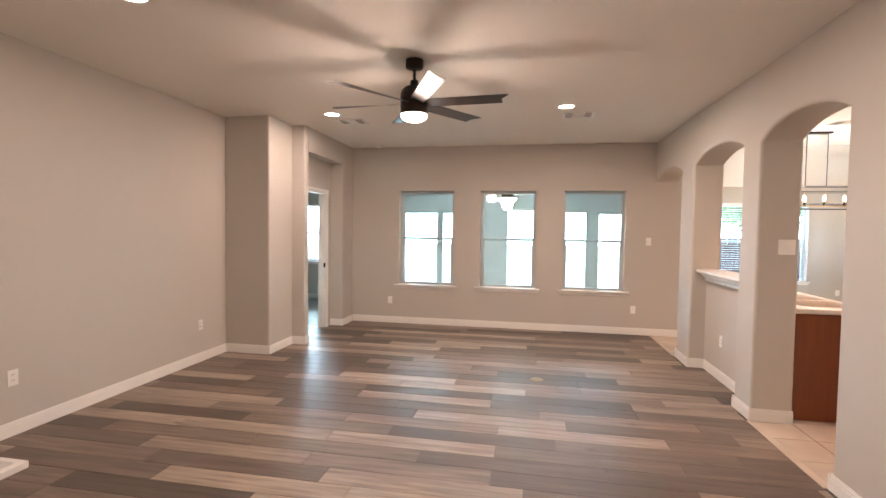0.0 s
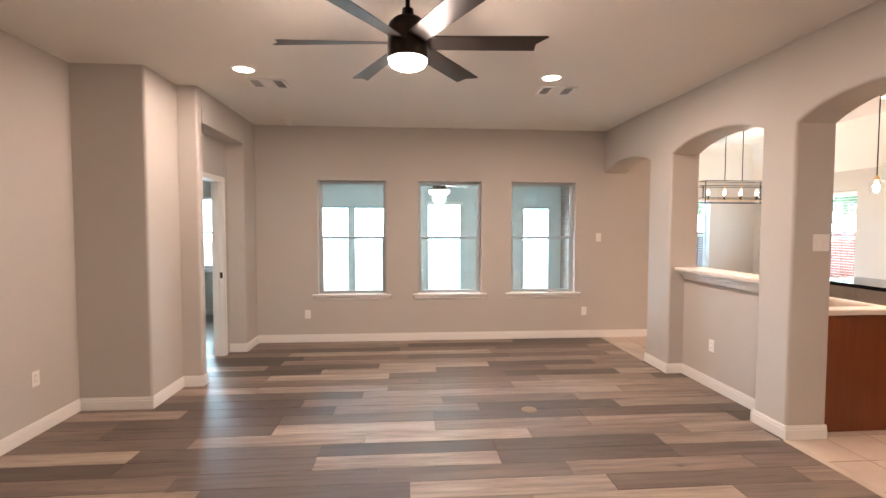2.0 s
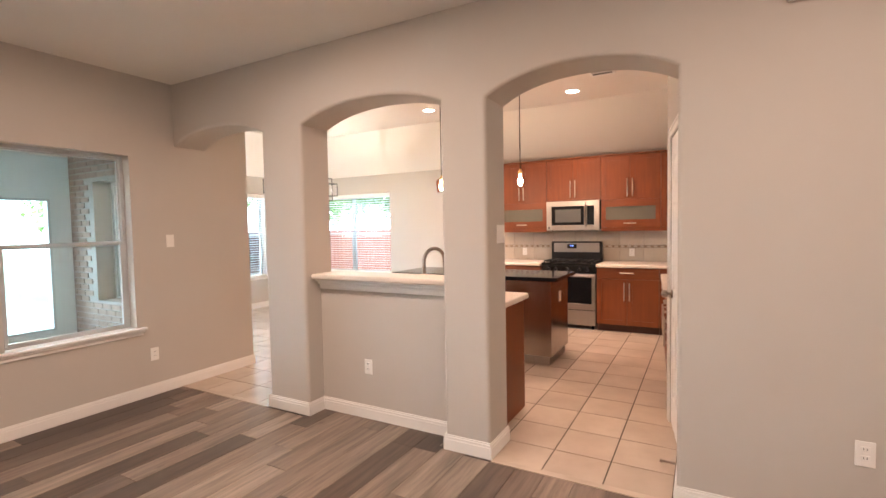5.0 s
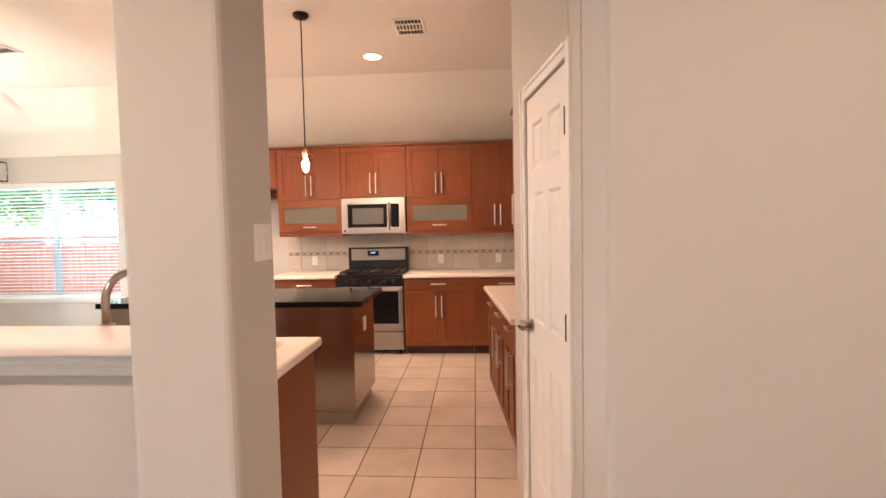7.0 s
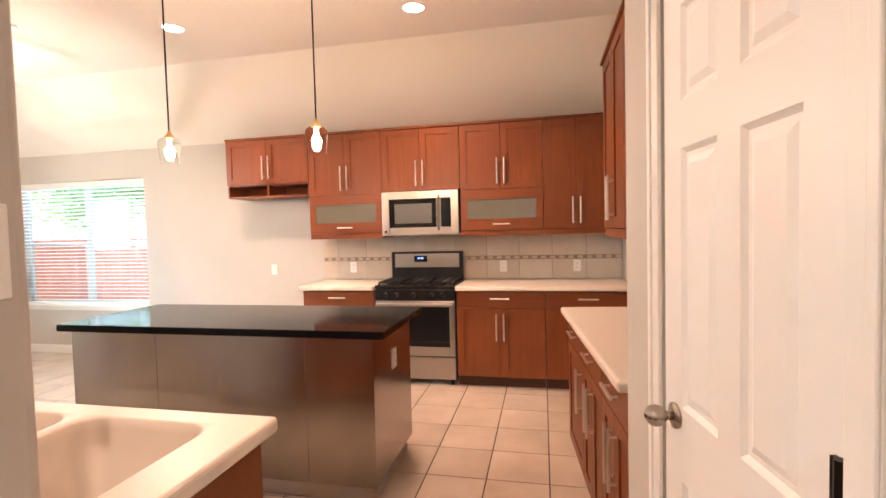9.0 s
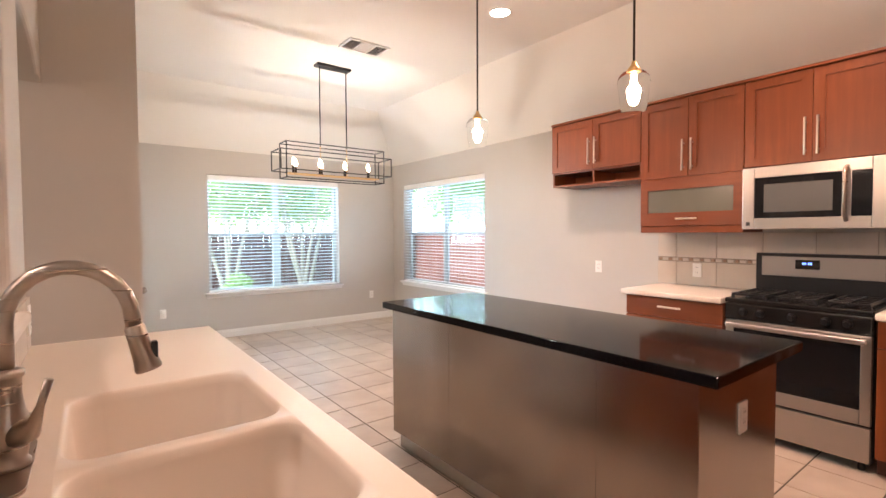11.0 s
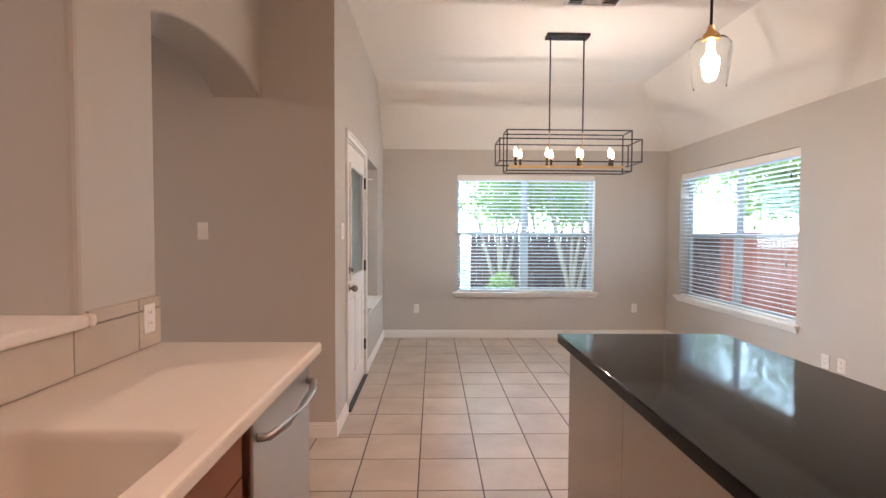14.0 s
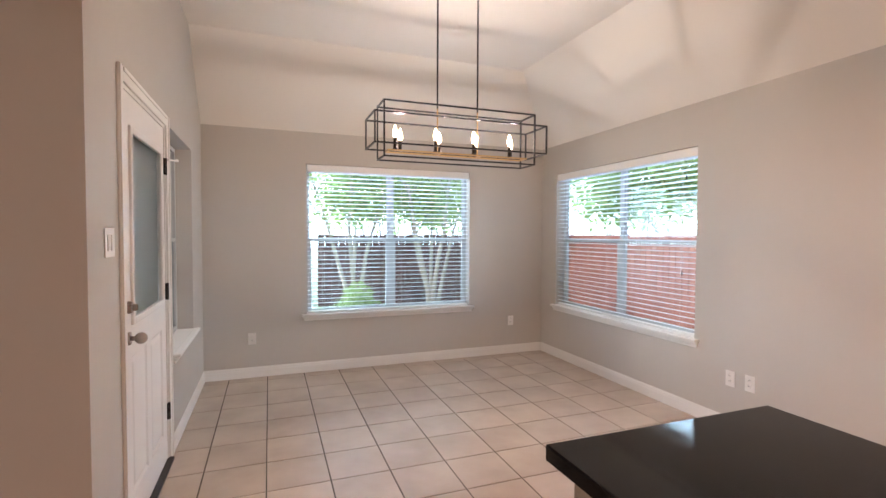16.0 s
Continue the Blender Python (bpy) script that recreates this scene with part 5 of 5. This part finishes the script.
# low pale slab at the west wall
ht = thing("hearth_slab", (-3.1, 1.9, 0), "low white slab with beige edge on the floor", "hearth")
bm = B()
box(bm, WX + 0.015, -2.86, 1.0, 2.04, 0.001, 0.045, 0.004)
part("edge", bm, TRIM, ht)
bm = B()
box(bm, WX + 0.03, -2.91, 1.05, 1.99, 0.046, 0.052, 0.002)
part("top", bm, plain("pale_stone", (0.6, 0.58, 0.55), 0.3), ht)

# ---- bedroom seen through the doorway ----
w = B()
slab(w, "y", 9.2, 9.35, -6.6, -3.1, -0.05, 2.7, [(-5.3, -3.62, 0.80, 2.05)])
setting("wall_bedroom_north", w, WALL, "greige bedroom wall with a window", "wall")
w = B()
slab(w, "x", -6.75, -6.6, 3.0, 9.35, -0.05, 2.7)
slab(w, "y", 3.0, 3.15, -6.6, -3.6, -0.05, 2.7)
setting("wall_bedroom_west", w, WALL, "greige bedroom walls", "wall")
w = B()
slab(w, "x", -3.1, -3.0, NY + 0.18, SN_END, -0.05, 2.7)
setting("wall_bedroom_east", w, WALL, "greige wall between bedroom and sunroom", "wall")
w = B()
box(w, -6.75, -3.6, 3.0, 5.5, 2.7, 2.75)
box(w, -6.75, -3.0, 5.5, 9.35, 2.7, 2.75)
setting("ceiling_bedroom", w, CEIL, "white bedroom ceiling", "ceiling")
w = B()
box(w, -6.75, -2.95, 5.45, 9.35, -0.08, -0.002)
setting("floor_bedroom", w, plain("bedroom_plank", (0.2, 0.165, 0.14), 0.3, 0, 0.7, 6), "grey-brown bedroom floor", "floor")
hung_window(Face("y", 9.2, -1), -5.3, -3.62, 0.80, 2.05, "white bedroom window above a painted sill", 1)
board(Face("y", 9.2, -1), -6.6, -3.1)

# ---- sunroom behind the three windows ----
SN = 10.1
HOLES = ((-2.63, -1.83, 0.23, 1.94), (-1.76, -1.07, 0.23, 1.94), (-0.31, 0.39, 0.23, 2.01), (0.68, 1.42, 0.0, 1.97), (1.62, 2.20, 0.23, 1.94))
w = B()
slab(w, "y", SN, SN + 0.14, -3.0, KWX - 0.18, -0.12, 2.7, HOLES)
setting("wall_sunroom", w, PORCH, "pale grey-green sunroom wall with tall windows", "wall")
w = B()
box(w, -3.0, KWX - 0.18, NY + 0.18, SN + 0.14, 2.62, 2.7)
setting("ceiling_sunroom", w, PORCH, "pale grey sunroom ceiling", "ceiling")
w = B()
box(w, -3.0, KWX - 0.18, NY + 0.18, SN + 0.14, -0.2, -0.1)
setting("floor_sunroom", w, plain("concrete", (0.4, 0.39, 0.37), 0.7), "pale concrete sunroom floor", "floor")
SF = Face("y", SN, -1)
for k, h in enumerate(HOLES):
    COUNT["window"] += 1
    wn_ = thing("window_%d" % COUNT["window"] if k != 3 else "door_4", SF.at((h[0] + h[1]) / 2, 0, h[2]), "bright white-framed sunroom window" if k != 3 else "white glazed sunroom door, closed", "window" if k != 3 else "door")
    wn_["kind"] = "structure"
    bm = B()
    ring_frame(SF, bm, h[0], h[1], h[2], h[3], -0.10, 0.012, 0.03)
    part("window_frame", bm, ALU, wn_)
    bm = B()
    SF.box(bm, h[0] + 0.03, h[1] - 0.03, -0.07, -0.066, h[2] + 0.03, h[3] - 0.03)
    p_ = part("pane", bm, TINTED, wn_)
    p_.visible_shadow = False
h = HOLES[2]
sb = thing("sunroom_blind", (-0.04, SN, h[3]), "white slatted blind lowered over a sunroom window", "blind")
bm = B()
SF.box(bm, h[0] - 0.02, h[1] + 0.02, 0.013, 0.05, h[3] - 0.03, h[3] + 0.03, 0.004)
part("head_rail", bm, TRIM, sb)
first = None
for k in range(40):
    z = h[2] + 0.12 + k * 0.0365
    if first is None:
        bm = B()
        SF.box(bm, h[0], h[1], 0.018, 0.040, -0.001, 0.001)
        first = part("slat", bm, SLAT, sb)
    o = first if k == 0 else new("slat", first.data)
    if k:
        o.parent, o.matrix_parent_inverse = sb, first.matrix_parent_inverse
    o.location = (0, 0, z)
ceiling_fan(-0.2, 8.15, 2.62, 2.20, 0.62, 20, 5, (BRONZE, plain("pale_fan_blade", (0.30, 0.33, 0.33), 0.3, 0, 0.85, 4), glowing("porch_bowl", (1, 0.98, 0.94), 9)), "dark sunroom ceiling fan with pale blades and lit bowl", bowl_r=0.165, bowl_h=0.085)

# brick cladding on the nook's outer wall
BRICK = ceramic("pale_red_brick", (0.15, 0.095, 0.075), (0.36, 0.25, 0.20), 0.85, 14)
w = B()
BFS = [(*BD[:2], -0.1, BD[3]), BW]
slab(w, "x", 2.43, KWX - 0.181, NY + 0.181, SN, -0.1, 2.6, BFS)
bw = setting("wall_brick", w, plain("mortar", (0.30, 0.28, 0.25), 0.95), "weathered brick wall of the breakfast nook", "wall")
BFF = Face("x", 2.43, -1)
n_b = 0
for r in range(35):
    z0 = -0.09 + r * 0.076
    u = 7.93 - (0.105 if r % 2 else 0)
    while u < SN - 0.02:
        a, b = max(u, 7.9), min(u + 0.2, SN - 0.005)
        blocked = any(q[0] - 0.03 < b and q[1] + 0.03 > a and q[2] - 0.02 < z0 + 0.066 and q[3] + 0.02 > z0 for q in BFS)
        if b - a > 0.05 and not blocked and n_b < 300:
            wall_tile(BFF, round(a, 2), round(b, 2), z0, z0 + 0.068, BRICK, bw, "brick", 0.0, 0.009)
            n_b += 1
        u += 0.21

# ---- garden ----
GRASS = plain("garden_ground", (0.10, 0.13, 0.05), 0.9, 0, 0.5, 4)
bm = B()
box(bm, -400, 400, 10.3, 800, -0.5, -0.25)
box(bm, EX + 0.2, 400, -400, 10.3, -0.5, -0.25)
box(bm, -400, -7, -400, 10.3, -0.5, -0.25)
setting("ground", bm, GRASS, "shaded lawn behind the house", "ground")
# pale slab added over the lawn to whiten what the sunroom windows show
bm = B()
box(bm, -12, 4.3, 10.3, 26, -0.3, -0.12, 0.01)
setting("patio", bm, plain("pale_bounce_slab", (0.55, 0.53, 0.50), 0.8, 0, 0.85, 2), "added pale slab that brightens the view behind the sunroom", "patio")
FENCE = wood("red_fence_wood", (0.36, 0.125, 0.095), (0.46, 0.18, 0.14), (0.55, 0.24, 0.19), (9, 9, 0.8), 0.8)


def fence(f, u0, u1, z1, timber, label):
    th = thing("wooden_fence", f.at((u0 + u1) / 2, 0, -0.25), label, "fence", "garden fences")
    me = None
    n = int((u1 - u0) / 0.15)
    for k in range(n):
        u = u0 + k * 0.15
        if me is None:
            bm = B()
            Face(f.axis, 0, f.s).box(bm, 0.003, 0.145, 0, 0.02, 0, z1 + 0.25, 0.003, 1)
            me = mesh_of("board", bm, timber)
        o = new("board", me)
        o.parent = th
        o.location = Vector(f.at(u, 0, -0.25 + random.uniform(-0.012, 0.012))) - th.location
    for z in (0.1, 0.6, 1.1):
        bm = B()
        f.box(bm, u0, u1, -0.045, -0.001, z, z + 0.09)
        part("rail", bm, timber, th)


# tree shade on the north fence is put into this darker timber colour
SHADEFENCE = wood("shade_toned_fence_wood", (0.13, 0.065, 0.06), (0.18, 0.09, 0.08), (0.24, 0.13, 0.115), (9, 9, 0.8), 0.85)
fence(Face("y", 15.5, -1), 4.4, 15, 1.42, SHADEFENCE, "dark brown wooden fence behind the lawn, shade put into its colour")
fence(Face("x", 10.6, -1), 4.0, 15.4, 1.45, FENCE, "red-brown wooden privacy fence beside the lawn")
BARK = plain("pale_smooth_bark", (0.50, 0.42, 0.33), 0.7, 0, 0.7, 12)
LEAF = Mat("green_leaves", (0.07, 0.13, 0.03), 0.5)
_g = LEAF.node("ShaderNodeNewGeometry")
LEAF.base(LEAF.ramp(_g.outputs["Random Per Island"], [(0, (0.04, 0.085, 0.02)), (0.6, (0.08, 0.14, 0.035)), (1, (0.15, 0.20, 0.06))]))
_t = LEAF.node("ShaderNodeBsdfTranslucent")
_t.inputs["Color"].default_value = (0.42, 0.56, 0.20, 1)
_x = LEAF.node("ShaderNodeMixShader")
_x.inputs[0].default_value = 0.65
LEAF.link(LEAF.b.outputs[0], _x.inputs[1])
LEAF.link(_t.outputs[0], _x.inputs[2])
LEAF.link(_x.outputs[0], LEAF.t.nodes["Material Output"].inputs["Surface"])
LEAF = LEAF.m


def leaf_cloud(bm, blobs, count, size, rnd):
    verts, faces = [], []
    for k in range(count):
        c, r = blobs[k % len(blobs)]
        d = Vector((rnd.gauss(0, 1), rnd.gauss(0, 1), rnd.gauss(0, 0.8)))
        d = d.normalized() * (r * rnd.random() ** 0.45)
        p = Vector(c) + d
        s = size * rnd.uniform(0.6, 1.3)
        e = Euler((rnd.uniform(-1.2, 1.2), rnd.uniform(-1.2, 1.2), rnd.uniform(0, 6.3))).to_matrix()
        b = len(verts)
        for q in ((-1, 0, 0), (0, -0.45, 0.1), (1, 0, 0), (0, 0.45, 0.1)):
            verts.append(p + e @ (Vector(q) * s))
        faces.append((b, b + 1, b + 2, b + 3))
    return verts, faces


def tree(x, y, label, stems, h, spread, leaves, seed, size=0.07, bark=None):
    rnd = random.Random(seed)
    th = thing("garden_tree", (x, y, -0.25), label, "tree", "garden trees")
    blobs = []
    for k in range(stems):
        a = 2 * math.pi * k / stems + rnd.uniform(-0.3, 0.3)
        out = spread * rnd.uniform(0.35, 0.75)
        pts = [(x + 0.05 * math.cos(a), y + 0.05 * math.sin(a), -0.27)]
        for j in range(1, 6):
            t = j / 5
            pts.append((x + out * t ** 1.1 * math.cos(a) + rnd.uniform(-0.04, 0.04), y + out * t ** 1.1 * math.sin(a) + rnd.uniform(-0.04, 0.04), -0.25 + h * 0.72 * t))
        bm = B()
        tube(bm, pts, [0.05, 0.042, 0.036, 0.03, 0.022, 0.012], 8)
        for j in (3, 4, 5):
            p = Vector(pts[j])
            for q in range(2):
                e = p + Vector((rnd.uniform(-1, 1), rnd.uniform(-1, 1), rnd.uniform(0.4, 1.1))) * spread * 0.38
                tube(bm, [p, p.lerp(e, 0.5) + Vector((0, 0, 0.06)), e], [0.016, 0.01, 0.005], 6)
                blobs.append((e, spread * 0.30))
        part("trunk", bm, bark or BARK, th, smooth=True)
    v, f = leaf_cloud(None, blobs, leaves, size, rnd)
    me = bpy.data.meshes.new("crown")
    me.from_pydata(v, [], f)
    me.materials.append(LEAF)
    o = new("crown", me)
    o.parent = th
    o.matrix_parent_inverse = Matrix.Translation(-th.location)


tree(6.35, 13.6, "multi-stem crepe myrtle with pale trunks", 5, 4.2, 1.5, 3000, 11)
tree(5.0, 14.5, "leafy tree in front of the fence", 4, 4.4, 1.3, 3000, 12)
tree(6.4, 17.5, "leafy tree behind the fence", 4, 4.3, 2.6, 5000, 13, 0.1)
tree(8.6, 17.5, "leafy tree behind the fence", 4, 4.1, 2.6, 5000, 14, 0.1)
tree(12.6, 8.6, "leafy tree behind the fence", 3, 3.7, 2.2, 4500, 15, 0.1)
tree(7.4, 20.5, "tall leafy tree behind the fence", 3, 6.4, 2.6, 3000, 17, 0.12)
tree(10.6, 18.8, "tall leafy tree behind the fence", 3, 6.2, 2.9, 3000, 18, 0.12)
tree(13.6, 10.6, "tall leafy tree behind the fence", 3, 4.2, 2.5, 3000, 19, 0.12)
tree(13.4, 15.8, "tall leafy tree behind the fence", 3, 4.4, 2.7, 3000, 20, 0.12)
tree(12.8, 13.0, "leafy tree behind the fence", 3, 3.9, 2.4, 4500, 16, 0.1)
sh = thing("garden_shrub", (4.75, 12.7, -0.25), "low bright green shrub on the lawn", "shrub")
rnd = random.Random(21)
v, f = leaf_cloud(None, [((4.75, 12.7, 0.1), 0.42), ((4.45, 12.6, 0.0), 0.34), ((5.05, 12.75, 0.0), 0.36), ((4.78, 12.7, 0.4), 0.26), ((4.1, 12.9, -0.05), 0.3)], 2600, 0.045, rnd)
me = bpy.data.meshes.new("foliage")
me.from_pydata(v, [], f)
me.materials.append(LEAF)
o = new("foliage", me)
o.parent = sh
o.matrix_parent_inverse = Matrix.Translation(-sh.location)
bm = B()
for dx in (-0.3, 0.0, 0.3):
    rod(bm, (4.75 + dx, 12.7, -0.26), (4.75 + dx, 12.7, 0.05), 0.012, n=6)
part("stem", bm, BARK, sh)
# added glowing sheets to the north and east that send daylight indoors
DAYGLOW = glowing("daylight_glow_sheet", (0.66, 0.85, 1.0), 44.0)
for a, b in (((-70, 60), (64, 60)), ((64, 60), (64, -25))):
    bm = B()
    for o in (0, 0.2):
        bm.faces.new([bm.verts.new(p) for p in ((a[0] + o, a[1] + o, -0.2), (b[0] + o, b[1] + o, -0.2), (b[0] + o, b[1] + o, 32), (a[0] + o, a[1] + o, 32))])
    setting("backdrop", bm, DAYGLOW, "glowing sheet added as daylight beyond the garden", "backdrop")

# ---- floors, piece by piece ----


def flooring():
    """Planks along x in the living room; square tiles in kitchen and nook."""
    sub = B()
    box(sub, WX - 0.1, 2.0, SY - 0.1, NY, -0.08, -0.004)
    box(sub, 2.0005, 2.2, 4.1, 5.5, -0.0025, -0.002)
    base = setting("floor_living", sub, DARKSLOT, "grey-brown vinyl plank floor in mixed tones", "floor")
    W, L, rnd = 0.178, 1.22, random.Random(5)
    cache = {}

    def plank(x0, x1, y0, y1):
        k = (round(x1 - x0, 2), round(y1 - y0, 3))
        if k not in cache:
            bm = B()
            a, b = k[0] / 2 - 0.0006, k[1] / 2 - 0.0006
            lo = [bm.verts.new((x, y, -0.004)) for x, y in ((-a, -b), (a, -b), (a, b), (-a, b))]
            hi = [bm.verts.new((x * (a - 0.0015) / a, y * (b - 0.0015) / b, 0)) for x, y in ((-a, -b), (a, -b), (a, b), (-a, b))]
            bm.faces.new(hi)
            for i in range(4):
                bm.faces.new((lo[i], lo[(i + 1) % 4], hi[(i + 1) % 4], hi[i]))
            cache[k] = mesh_of("plank", bm, PLANK)
        ob = new("plank", cache[k])
        ob.location = ((x0 + x1) / 2, (y0 + y1) / 2, 0)
        ob.parent = base

    far = NY
    row = 0
    while far > SY:
        y0 = max(SY, far - W)
        x = WX - 0.02 - round(rnd.random() * 12) * 0.1
        right = 2.185 if y0 > 4.0 and far < 5.6 else 1.99
        while x < right - 0.03:
            x1 = min(x + L, right)
            if x1 > WX + 0.02:
                plank(max(x, WX - 0.02), x1, y0, far)
            x = x1
        far = y0
        row += 1
    sub = B()
    box(sub, 2.0, EX, KSY - 0.1, NY, -0.08, -0.003)
    box(sub, KWX - 0.1, EX, NY, KNY, -0.08, -0.003)
    base = setting("floor_kitchen", sub, GROUT, "beige ceramic tile floor with dark grout", "floor")
    P, Q, gx, gy, g = 0.3555, 0.357, 3.397, 7.462, 0.0055
    tiles = {}

    def tile(x0, x1, y0, y1):
        k = (round(x1 - x0, 3), round(y1 - y0, 3))
        if k not in tiles:
            bm = B()
            a, b = k[0] / 2 - g / 2, k[1] / 2 - g / 2
            lo = [bm.verts.new((x, y, -0.006)) for x, y in ((-a, -b), (a, -b), (a, b), (-a, b))]
            hi = [bm.verts.new((x * (a - 0.002) / a, y * (b - 0.002) / b, 0)) for x, y in ((-a, -b), (a, -b), (a, b), (-a, b))]
            bm.faces.new(hi)
            for i in range(4):
                bm.faces.new((lo[i], lo[(i + 1) % 4], hi[(i + 1) % 4], hi[i]))
            tiles[k] = mesh_of("floor_tile", bm, TILE)
        ob = new("floor_tile", tiles[k])
        ob.location = ((x0 + x1) / 2, (y0 + y1) / 2, 0)
        ob.parent = base

    i0, i1 = math.floor((2.03 - gx) / P), math.ceil((EX - gx) / P)
    j0, j1 = math.floor((KSY - gy) / Q), math.ceil((KNY - gy) / Q)
    for i in range(i0, i1):
        for j in range(j0, j1):
            x0, x1 = max(gx + i * P, 2.03), min(gx + (i + 1) * P, EX)
            y0, y1 = max(gy + j * Q, KSY), min(gy + (j + 1) * Q, KNY)
            if y1 > NY and x0 < KWX:
                if y0 < NY:
                    if x1 - x0 > 0.03 and NY - y0 > 0.02:
                        tile(x0, x1, y0, NY)
                x0 = max(x0, KWX)
                if y0 < NY and x1 > KWX:
                    y0 = NY
            if y0 > 3.95 and y1 < 5.7:
                x0 = max(x0, 2.34)
            if x1 - x0 > 0.03 and y1 - y0 > 0.03:
                tile(x0, x1, y0, y1)


flooring()
